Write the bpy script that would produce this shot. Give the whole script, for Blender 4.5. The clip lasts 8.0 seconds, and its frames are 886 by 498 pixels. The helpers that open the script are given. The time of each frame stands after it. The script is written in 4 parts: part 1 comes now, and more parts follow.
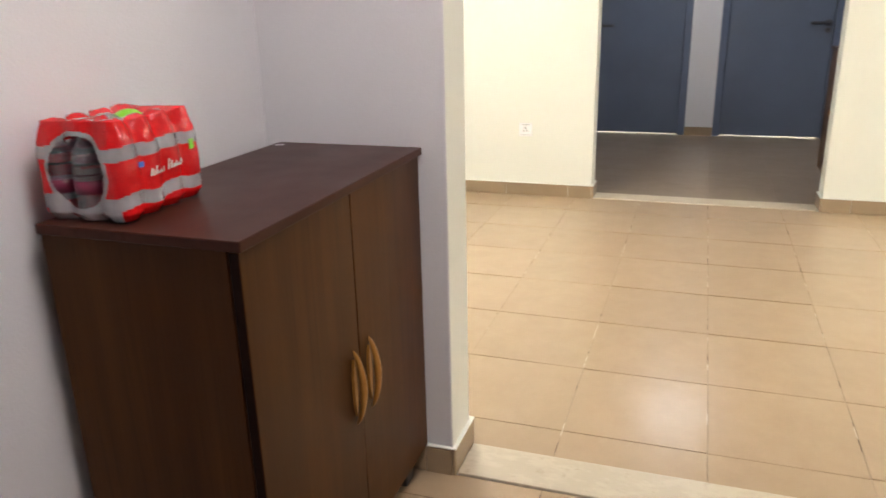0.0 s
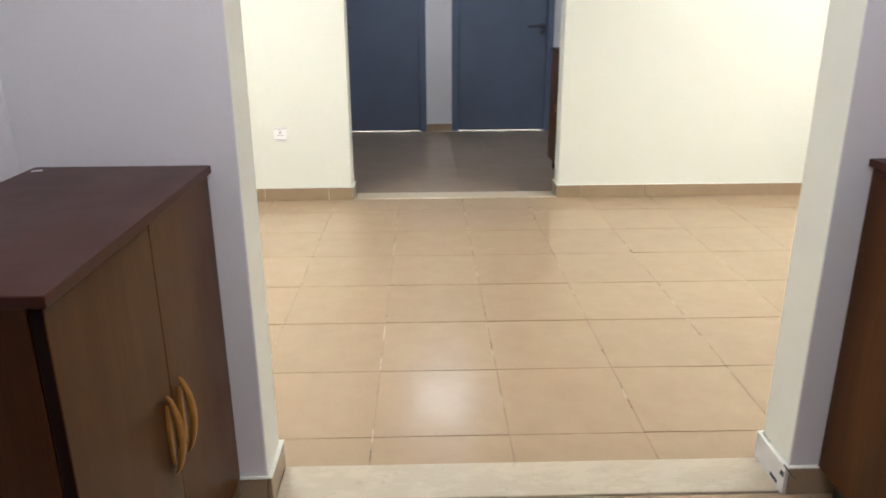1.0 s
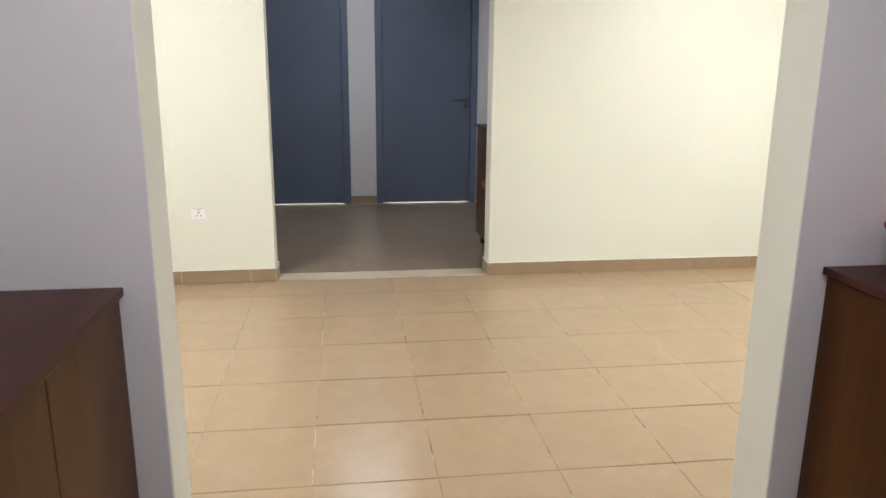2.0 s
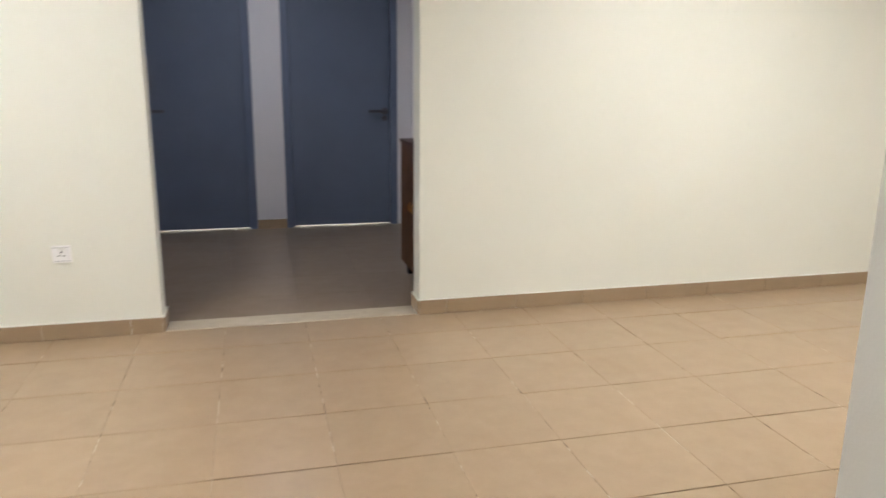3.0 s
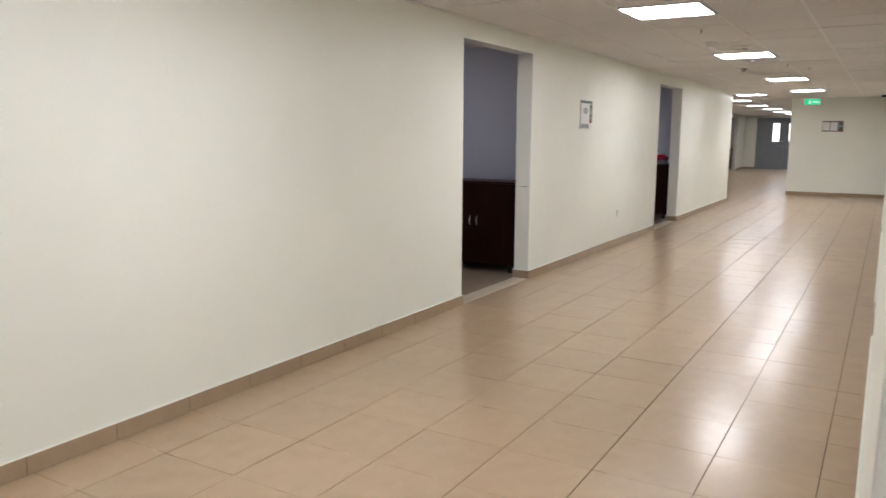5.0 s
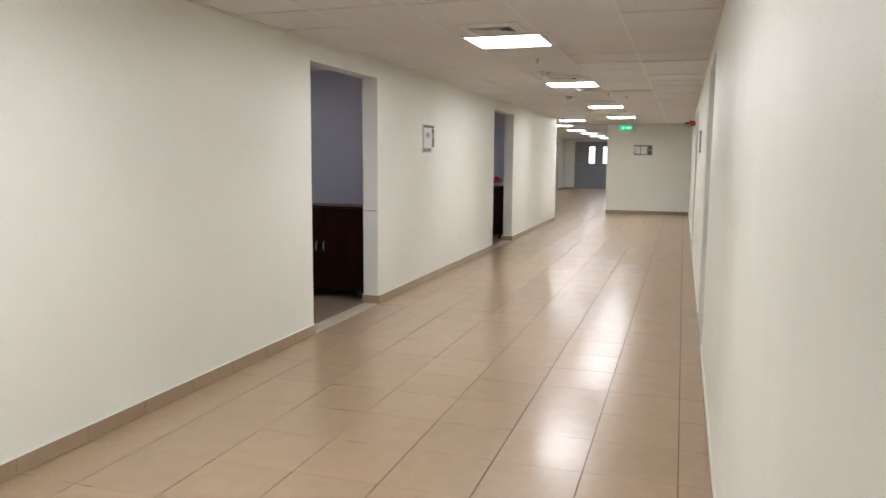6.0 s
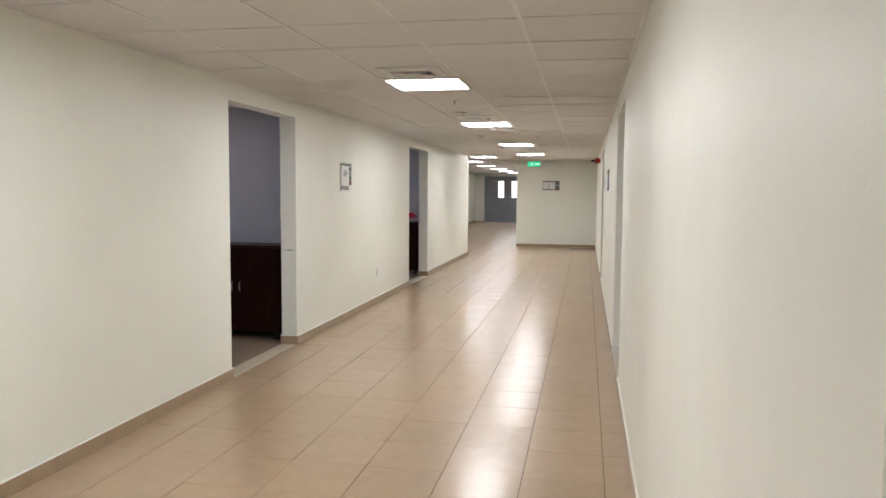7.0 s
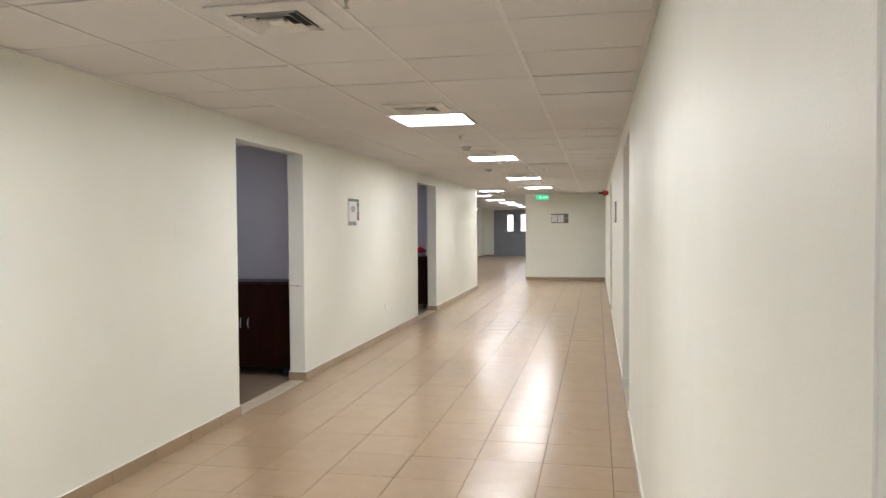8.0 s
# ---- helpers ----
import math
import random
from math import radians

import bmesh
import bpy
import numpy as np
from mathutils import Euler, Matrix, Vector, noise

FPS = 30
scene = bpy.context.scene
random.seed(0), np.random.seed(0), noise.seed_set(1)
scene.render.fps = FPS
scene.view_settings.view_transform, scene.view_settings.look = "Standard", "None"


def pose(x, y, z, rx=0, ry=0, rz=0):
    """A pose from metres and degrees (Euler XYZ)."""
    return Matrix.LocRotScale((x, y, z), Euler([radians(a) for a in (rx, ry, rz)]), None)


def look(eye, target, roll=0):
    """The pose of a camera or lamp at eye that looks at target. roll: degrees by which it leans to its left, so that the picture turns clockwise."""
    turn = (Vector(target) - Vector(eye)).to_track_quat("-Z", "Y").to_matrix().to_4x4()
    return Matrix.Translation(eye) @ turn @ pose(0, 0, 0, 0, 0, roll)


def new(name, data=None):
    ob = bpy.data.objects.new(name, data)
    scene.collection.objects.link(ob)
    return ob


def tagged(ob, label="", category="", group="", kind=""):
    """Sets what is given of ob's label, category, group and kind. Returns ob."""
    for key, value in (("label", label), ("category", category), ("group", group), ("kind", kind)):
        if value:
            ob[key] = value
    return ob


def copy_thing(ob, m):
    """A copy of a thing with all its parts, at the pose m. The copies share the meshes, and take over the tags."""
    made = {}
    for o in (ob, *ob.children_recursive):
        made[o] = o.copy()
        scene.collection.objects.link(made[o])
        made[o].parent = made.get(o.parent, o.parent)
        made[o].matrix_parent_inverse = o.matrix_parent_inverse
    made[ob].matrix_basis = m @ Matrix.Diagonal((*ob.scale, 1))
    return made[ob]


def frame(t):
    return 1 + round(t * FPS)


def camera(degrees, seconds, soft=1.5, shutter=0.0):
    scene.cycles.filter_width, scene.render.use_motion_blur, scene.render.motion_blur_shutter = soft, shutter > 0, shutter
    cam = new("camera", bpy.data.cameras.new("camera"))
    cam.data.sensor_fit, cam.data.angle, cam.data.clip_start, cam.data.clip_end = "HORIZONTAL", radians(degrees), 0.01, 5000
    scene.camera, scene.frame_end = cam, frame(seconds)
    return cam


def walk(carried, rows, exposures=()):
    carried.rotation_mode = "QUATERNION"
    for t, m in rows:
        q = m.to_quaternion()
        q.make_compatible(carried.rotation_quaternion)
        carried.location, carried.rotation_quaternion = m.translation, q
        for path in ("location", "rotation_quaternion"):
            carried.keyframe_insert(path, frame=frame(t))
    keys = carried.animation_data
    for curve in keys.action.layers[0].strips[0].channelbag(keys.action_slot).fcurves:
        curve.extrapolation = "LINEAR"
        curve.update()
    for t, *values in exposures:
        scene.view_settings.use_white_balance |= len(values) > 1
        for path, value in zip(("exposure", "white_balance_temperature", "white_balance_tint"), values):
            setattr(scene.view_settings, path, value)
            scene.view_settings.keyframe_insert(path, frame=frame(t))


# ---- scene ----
cam = camera(61.8, 8.0, shutter=0.25)
PATH = [
    (0, (-0.052, -1.803, 1.226), (-0.677, -0.01, 0.599), -1.4),
    (0.5, (-0.111, -1.758, 1.211), (-0.425, 0.092, 0.518), -1.0),
    (1, (-0.196, -1.793, 1.252), (-0.15, 0.101, 0.611), -0.3),
    (1.5, (-0.245, -1.804, 1.305), (-0.019, 0.109, 0.768), -0.2),
    (1.7, (-0.251, -1.759, 1.323), (-0.006, 0.16, 0.818), 0.1),
    (2.8, (-0.179, -1.079, 1.339), (0.179, 0.834, 0.876), 1.8),
    (3, (-0.181, -0.93, 1.31), (0.303, 0.956, 0.853), 0.6),
    (3.5, (-0.097, -0.627, 1.302), (0.767, 1.123, 0.864), -0.4),
    (4, (-0.037, -0.345, 1.332), (1.173, 1.213, 0.999), 0.6),
    (4.5, (0.029, -0.086, 1.362), (1.585, 1.132, 1.056), 0.1),
    (5, (0.083, 0.011, 1.392), (1.781, 1.023, 1.088), 0.3),
    (5.2, (0.109, 0.047, 1.401), (1.857, 0.973, 1.103), 0.5),
    (6.3, (0.085, 0.223, 1.433), (2.004, 0.742, 1.213), 0.5),
    (6.5, (0.078, 0.244, 1.45), (2.011, 0.715, 1.247), 0.7),
    (7, (0.044, 0.265, 1.469), (2.002, 0.642, 1.314), 0.4),
    (7.5, (0.06, 0.254, 1.469), (2.029, 0.59, 1.362), 0.1),
    (8, (0.048, 0.236, 1.464), (2.006, 0.642, 1.402), -0.4),
]
walk(cam, [(t, look(e, g, r)) for t, e, g, r in PATH],
     exposures=[(0, 0.70, 6850, 10), (0.5, 0.69, 6450, 9), (1.0, 0.58, 6250, 8), (1.7, 0.50, 6400, 8), (2.8, 0.18, 6430, 12), (3.5, 0.24, 6200, 13), (4.5, 0.03, 6110, 14), (5.2, -0.10, 6090, 15), (7.0, -0.02, 6180, 14), (8.0, 0.07, 6200, 14)])

# ---- world and exposure ----
world = bpy.data.worlds.new("world")
scene.world = world
world.use_nodes = True
world.node_tree.nodes["Background"].inputs["Color"].default_value = (0.6, 0.7, 0.9, 1)
world.node_tree.nodes["Background"].inputs["Strength"].default_value = 0.05
PANEL, ALCOVE_PANEL, NORTH_PANEL, FILL_PANEL, FAR_PANEL = 42.0, 16.0, 11.5, 4.5, 25.0

# ---- plan, in metres: x along the corridor, y across it ----
W, H, OH, T = 2.95, 2.305, 2.152, 0.155
NORTH = [(-0.675, 0.68), (5.32, 6.645), (11.2, 12.555)]
SOUTH = [(-0.612, 0.75), (5.65, 6.88), (12.0, 13.2)]
X0, XN, XE, XD = -4.5, 17.05, 20.0, 35.2
YF, YR = 5.5, 2.1
ND, SD = 5.545, -2.58
TX, TY, PX, PY = 0.048, 0.560, 0.413, 0.416
SK = 0.080


# ---- materials ----
class Nodes:
    def __init__(self, name):
        self.m = bpy.data.materials.new(name)
        self.m.use_nodes = True
        self.t = self.m.node_tree
        self.b = self.t.nodes["Principled BSDF"]
        self.pos = self.t.nodes.new("ShaderNodeNewGeometry").outputs["Position"]

    def put(self, socket, value):
        if hasattr(value, "is_output"):
            self.t.links.new(value, socket)
        else:
            socket.default_value = value

    def noise(self, scale, detail=3.0, rough=0.55, vector=None):
        n = self.t.nodes.new("ShaderNodeTexNoise")
        n.inputs["Scale"].default_value, n.inputs["Detail"].default_value, n.inputs["Roughness"].default_value = scale, detail, rough
        self.t.links.new(vector or self.pos, n.inputs["Vector"])
        return n.outputs["Fac"]

    def stretch(self, sx, sy, sz, source=None):
        n = self.t.nodes.new("ShaderNodeMapping")
        n.inputs["Scale"].default_value = (sx, sy, sz)
        self.t.links.new(source or self.pos, n.inputs["Vector"])
        return n.outputs["Vector"]

    def span(self, value, a, b, c, d):
        n = self.t.nodes.new("ShaderNodeMapRange")
        self.put(n.inputs["Value"], value)
        for i, v in zip((1, 2, 3, 4), (a, b, c, d)):
            n.inputs[i].default_value = v
        return n.outputs["Result"]

    def mix(self, fac, a, b, blend="MIX"):
        n = self.t.nodes.new("ShaderNodeMix")
        n.data_type, n.blend_type = "RGBA", blend
        self.put(n.inputs["Factor"], fac)
        self.put(n.inputs["A"], a if hasattr(a, "is_output") else (*a, 1))
        self.put(n.inputs["B"], b if hasattr(b, "is_output") else (*b, 1))
        return n.outputs["Result"]

    def random(self):
        return self.t.nodes.new("ShaderNodeObjectInfo").outputs["Random"]

    def island(self):
        n = self.t.nodes.new("ShaderNodeNewGeometry")
        return n.outputs["Random Per Island"]

    def math(self, op, a, b):
        n = self.t.nodes.new("ShaderNodeMath")
        n.operation = op
        self.put(n.inputs[0], a)
        self.put(n.inputs[1], b)
        return n.outputs[0]

    def bump(self, height, strength, distance):
        n = self.t.nodes.new("ShaderNodeBump")
        n.inputs["Strength"].default_value, n.inputs["Distance"].default_value = strength, distance
        self.t.links.new(height, n.inputs["Height"])
        old = self.b.inputs["Normal"]
        if old.is_linked:
            self.t.links.new(old.links[0].from_socket, n.inputs["Normal"])
        self.t.links.new(n.outputs["Normal"], old)

    def done(self, color, rough, metal=0.0, spec=0.5):
        self.put(self.b.inputs["Base Color"], color if hasattr(color, "is_output") else (*color, 1))
        self.put(self.b.inputs["Roughness"], rough)
        self.b.inputs["Metallic"].default_value = metal
        self.b.inputs["Specular IOR Level"].default_value = spec
        return self.m


def paint(name, a, b):
    """Roller-painted plaster with faint patches and scuffs."""
    n = Nodes(name)
    col = n.mix(n.span(n.noise(1.1, 4), 0.35, 0.7, 0, 1), a, b)
    scuff = n.span(n.noise(7, 5, 0.7, n.stretch(1, 1, 0.35)), 0.66, 0.78, 0, 0.22)
    col = n.mix(scuff, col, (a[0] * 0.72, a[1] * 0.7, a[2] * 0.68))
    n.bump(n.noise(160, 3), 0.16, 0.004)
    n.bump(n.noise(3.2, 2), 0.25, 0.02)
    return n.done(col, n.span(n.noise(4, 3), 0.3, 0.7, 0.38, 0.52), spec=0.4)


def tile_stone(name, a, b, pick):
    n = Nodes(name)
    r = n.random() if pick == "object" else n.island()
    col = n.mix(n.span(n.noise(9, 5, 0.65), 0.3, 0.7, 0, 1), a, b)
    col = n.mix(n.span(n.noise(420, 2), 0.6, 0.75, 0, 0.25), col, (a[0] * 0.6, a[1] * 0.55, a[2] * 0.5))
    tone = n.span(r, 0, 1, 0.965, 1.03)
    shade = n.t.nodes.new("ShaderNodeCombineColor")
    for i in range(3):
        n.t.links.new(tone, shade.inputs[i])
    col = n.mix(1.0, col, shade.outputs[0], "MULTIPLY")
    dirt = n.span(n.noise(2.3, 6, 0.7), 0.55, 0.8, 0, 0.3)
    col = n.mix(dirt, col, (a[0] * 0.75, a[1] * 0.7, a[2] * 0.62))
    n.bump(n.noise(4.5, 2), 0.085, 0.01)
    n.bump(n.noise(90, 2), 0.02, 0.002)
    smear = n.span(n.noise(2.6, 6, 0.65, n.stretch(1, 2.4, 1)), 0.35, 0.7, 0.29, 0.34)
    n.b.inputs["Coat Weight"].default_value = 0.46
    n.b.inputs["Coat IOR"].default_value = 1.3
    n.put(n.b.inputs["Coat Roughness"], n.span(n.noise(5, 4), 0.3, 0.7, 0.15, 0.20))
    return n.done(col, smear, spec=0.24)


def wood(name, a, b, axis=(14, 14, 0.9)):
    n = Nodes(name)
    v = n.stretch(*axis)
    fine = n.stretch(axis[0] * 9, axis[1] * 9, axis[2] * 3)
    col = n.mix(n.span(n.noise(1.0, 5, 0.6, v), 0.3, 0.7, 0, 1), a, b)
    col = n.mix(n.span(n.noise(1.0, 3, 0.6, fine), 0.5, 0.75, 0, 0.45), col, (a[0] * 0.5, a[1] * 0.45, a[2] * 0.4))
    cloud = n.span(n.noise(1.0, 3, 0.6, n.stretch(axis[0] * 0.3, axis[1] * 0.3, axis[2] * 0.9)), 0.4, 0.65, 0, 0.55)
    col = n.mix(cloud, col, (a[0] * 0.62, a[1] * 0.55, a[2] * 0.55))
    n.bump(n.noise(1.0, 3, 0.6, fine), 0.08, 0.001)
    return n.done(col, n.span(n.noise(6, 4), 0.3, 0.7, 0.29, 0.38), spec=0.12)


def plain(name, color, rough, metal=0.0, spec=0.5, vary=0.12, scale=14):
    n = Nodes(name)
    col = n.mix(n.span(n.noise(scale, 4), 0.3, 0.7, 0, 1), color, tuple(c * (1 - vary) for c in color))
    n.bump(n.noise(scale * 12, 2), 0.04, 0.001)
    return n.done(col, n.span(n.noise(scale * 0.6, 3), 0.3, 0.7, rough * 0.9, min(1, rough * 1.12)), metal, spec)


def glow(name, color, strength, base=(0.85, 0.85, 0.85)):
    n = Nodes(name)
    n.b.inputs["Emission Color"].default_value, n.b.inputs["Emission Strength"].default_value = (*color, 1), strength
    return n.done(base, 0.5)


def film(name, color, alpha):
    n = Nodes(name)
    n.bump(n.noise(75, 3, 0.55), 0.42, 0.007)
    n.b.inputs["Alpha"].default_value = alpha
    return n.done(n.mix(n.span(n.noise(25, 4), 0.35, 0.7, 0, 1), color, tuple(c * 0.75 for c in color)), 0.05)


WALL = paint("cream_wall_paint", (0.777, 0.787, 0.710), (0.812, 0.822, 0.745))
# alcove-side and recess faces: a little darker and bluer than WALL
LILAC = paint("alcove_wall_paint", (0.695, 0.682, 0.698), (0.735, 0.722, 0.738))
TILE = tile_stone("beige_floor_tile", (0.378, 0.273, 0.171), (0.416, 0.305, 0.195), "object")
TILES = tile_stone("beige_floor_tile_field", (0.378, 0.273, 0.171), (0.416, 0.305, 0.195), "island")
# darker copies of the beige tile: the north alcoves' shade is in the colour
SHADETILES = tile_stone("shaded_alcove_tile", (0.245, 0.182, 0.124), (0.275, 0.208, 0.146), "island")
SHADETILE = tile_stone("shaded_alcove_tile_single", (0.245, 0.182, 0.124), (0.275, 0.208, 0.146), "object")
SKIRT = tile_stone("brown_skirting_tile", (0.345, 0.255, 0.165), (0.38, 0.283, 0.184), "object")
WOOD = wood("dark_mahogany_laminate", (0.050, 0.0158, 0.0037), (0.086, 0.0315, 0.0072))
WENGE = wood("very_dark_mahogany_laminate", (0.019, 0.0050, 0.0028), (0.030, 0.0080, 0.0042))
WOODEDGE = plain("dark_edge_band", (0.012, 0.004, 0.003), 0.6, spec=0.08)
WOODTOP = wood("dark_mahogany_top", (0.044, 0.0138, 0.0088), (0.064, 0.0210, 0.0135), (14, 0.9, 14))
GOLD = plain("varnished_golden_wood", (0.40, 0.185, 0.040), 0.33, 0.3, vary=0.25, scale=40)
CHROME = plain("brushed_steel", (0.42, 0.42, 0.43), 0.32, 1.0)
STEELDARK = plain("dark_satin_steel", (0.13, 0.135, 0.15), 0.36, 1.0)
BLACK = plain("black_plastic", (0.015, 0.015, 0.016), 0.45)
BLUE = plain("slate_blue_door_paint", (0.118, 0.148, 0.212), 0.42, vary=0.10, scale=3)
BLUEFRAME = plain("slate_blue_frame_paint", (0.128, 0.162, 0.240), 0.38, vary=0.10, scale=5)
STEELDOOR = plain("grey_blue_steel_door_paint", (0.25, 0.272, 0.31), 0.35, vary=0.08, scale=3)
WHITE = plain("white_plastic", (0.78, 0.78, 0.76), 0.35)
SOCKETWHITE = plain("bright_white_plastic", (0.90, 0.90, 0.90), 0.32, vary=0.04)
METALWHITE = plain("white_enamel", (0.74, 0.73, 0.71), 0.4)
DARKGAP = plain("dark_duct", (0.05, 0.05, 0.055), 0.7)
GREEN = glow("green_exit_panel", (0.03, 0.62, 0.30), 0.8, (0.02, 0.35, 0.16))
GREENPALE = glow("pale_exit_marking", (0.45, 0.95, 0.65), 1.0, (0.3, 0.6, 0.4))
RED = plain("red_plastic", (0.50, 0.02, 0.015), 0.35)
PAPER = plain("white_paper", (0.80, 0.80, 0.79), 0.6, vary=0.05)
GREY = plain("grey_print", (0.28, 0.29, 0.30), 0.5)
DARKGREEN = plain("dark_green_print", (0.05, 0.13, 0.08), 0.5)
BROWNPRINT = plain("brown_print", (0.16, 0.11, 0.09), 0.5)
MAROON = plain("maroon_print", (0.22, 0.04, 0.04), 0.5)
BLUEPRINT = plain("blue_print", (0.05, 0.10, 0.55), 0.4)
LIME = plain("lime_print", (0.25, 0.62, 0.03), 0.4)
REDFILM = film("red_shrink_film", (0.66, 0.007, 0.010), 1.0)
CLEARFILM = film("clear_shrink_film", (0.74, 0.69, 0.71), 0.42)
PINKFILM = film("pink_shrink_film", (0.58, 0.10, 0.18), 0.8)
LED = glow("led_diffuser", (1.0, 0.985, 0.95), PANEL)
LEDFAR = glow("passage_led_diffuser", (1.0, 0.985, 0.95), FAR_PANEL)
LEDFILL = glow("alcove_fill_diffuser", (0.66, 0.75, 1.0), FILL_PANEL)
LEDCOOL = glow("cool_led_diffuser", (0.985, 0.95, 0.985), ALCOVE_PANEL)
LEDNORTH = glow("dim_cool_led_diffuser", (0.86, 0.91, 1.0), NORTH_PANEL)
DAY = glow("daylight_behind_glass", (1.0, 0.96, 0.88), 2.3)
ROOMDAY = glow("daylight_in_room", (0.95, 0.97, 1.0), 9.0)

n = Nodes("dirty_brown_grout")
GROUT = n.done(n.mix(n.span(n.noise(3.0, 4, 0.65), 0.60, 0.68, 0, 1), (0.105, 0.066, 0.040), (0.33, 0.245, 0.16)), 0.85)
n = Nodes("patched_cross_grout")
patch = n.mix(n.span(n.noise(4.2, 4, 0.7), 0.54, 0.58, 0, 1), (0.355, 0.262, 0.166), (0.56, 0.47, 0.35))
GROUTCROSS = n.done(n.mix(n.span(n.noise(7.5, 3, 0.6, n.stretch(1.7, 1, 1)), 0.56, 0.60, 0, 1), patch, (0.14, 0.09, 0.055)), 0.8)
n = Nodes("cream_marble")
vein = n.span(n.noise(6, 8, 0.72, n.stretch(1, 2.2, 1)), 0.47, 0.56, 0, 1)
MARBLE = n.done(n.mix(n.span(n.noise(30, 5), 0.62, 0.75, 0, 0.5), n.mix(vein, (0.50, 0.43, 0.32), (0.55, 0.48, 0.365)), (0.34, 0.26, 0.17)), 0.3)
n = Nodes("mineral_ceiling_tile")
n.bump(n.noise(220, 3, 0.7), 0.3, 0.003)
tone = n.span(n.island(), 0, 1, 0, 1)
CEIL = n.done(n.mix(tone, n.mix(n.span(n.noise(1.6, 4), 0.3, 0.7, 0, 1), (0.70, 0.685, 0.68), (0.735, 0.72, 0.715)), (0.68, 0.665, 0.66)), 0.85, spec=0.2)
TBAR = plain("white_ceiling_grid", (0.76, 0.745, 0.72), 0.4)
n = Nodes("clear_bottle_plastic")
n.b.inputs["Transmission Weight"].default_value = 0.92
n.b.inputs["IOR"].default_value = 1.33
BOTTLE = n.done((0.90, 0.90, 0.94), 0.06)
PLUM = plain("plum_print", (0.16, 0.012, 0.045), 0.35)
n = Nodes("clear_glass")
n.b.inputs["Transmission Weight"].default_value = 1.0
n.b.inputs["IOR"].default_value = 1.45
GLASS = n.done((0.95, 0.97, 0.97), 0.05)


# ---- makers ----
def box(bm, a, b, bevel=0.0, mat=0, seg=1):
    g = bmesh.ops.create_cube(bm, size=1.0)
    vs = g["verts"]
    for v in vs:
        v.co = Vector([(a[i] + b[i]) / 2 + v.co[i] * (b[i] - a[i]) for i in range(3)])
    fs = {f for v in vs for f in v.link_faces}
    if bevel > 0:
        r = bmesh.ops.bevel(bm, geom=list({e for v in vs for e in v.link_edges}), offset=bevel, segments=seg, affect="EDGES", profile=0.5)
        fs |= set(r["faces"])
    for f in fs:
        if f.is_valid:
            f.material_index = mat
    return bm


def rod(bm, a, b, r, r2=None, seg=16, mat=0):
    a, b = Vector(a), Vector(b)
    m = Matrix.Translation((a + b) / 2) @ (b - a).to_track_quat("Z", "Y").to_matrix().to_4x4()
    g = bmesh.ops.create_cone(bm, cap_ends=True, segments=seg, radius1=r, radius2=r if r2 is None else r2, depth=(b - a).length, matrix=m)
    for f in {f for v in g["verts"] for f in v.link_faces}:
        f.material_index = mat
        f.smooth = len(f.verts) == 4
    return bm


def mesh_of(name, bm, *mats):
    me = bpy.data.meshes.new(name)
    bm.to_mesh(me)
    bm.free()
    for m in mats:
        me.materials.append(m)
    return me


def part(name, bm, mats, parent, label=""):
    mats = mats if isinstance(mats, (list, tuple)) else (mats,)
    ob = new(name, mesh_of(name, bm, *mats))
    ob.parent = parent
    return tagged(ob, label)


def boxpart(name, a, b, mat, parent, bevel=0.0, label="", seg=1):
    return part(name, box(bmesh.new(), a, b, bevel, 0, seg), mat, parent, label)


def thing(name, m, label, category="", group="", kind=""):
    ob = new(name)
    ob.empty_display_size = 0.1
    ob.matrix_world = m
    return tagged(ob, label, category, group, kind)


def structure(name, bm, mats, label):
    mats = mats if isinstance(mats, (list, tuple)) else (mats,)
    return tagged(new(name, mesh_of(name, bm, *mats)), label, kind="structure")


def revolve(bm, rings, seg=18, mat=0, at=(0, 0)):
    """A turned body from (radius, height) rings."""
    rows = []
    for r, z in rings:
        rows.append([bm.verts.new((at[0] + r * math.cos(2 * math.pi * k / seg), at[1] + r * math.sin(2 * math.pi * k / seg), z)) for k in range(seg)])
    for p, q in zip(rows, rows[1:]):
        for k in range(seg):
            f = bm.faces.new((p[k], p[(k + 1) % seg], q[(k + 1) % seg], q[k]))
            f.smooth, f.material_index = True, mat
    bm.faces.new(rows[-1]).material_index = mat
    bm.faces.new(rows[0][::-1]).material_index = mat
    return bm


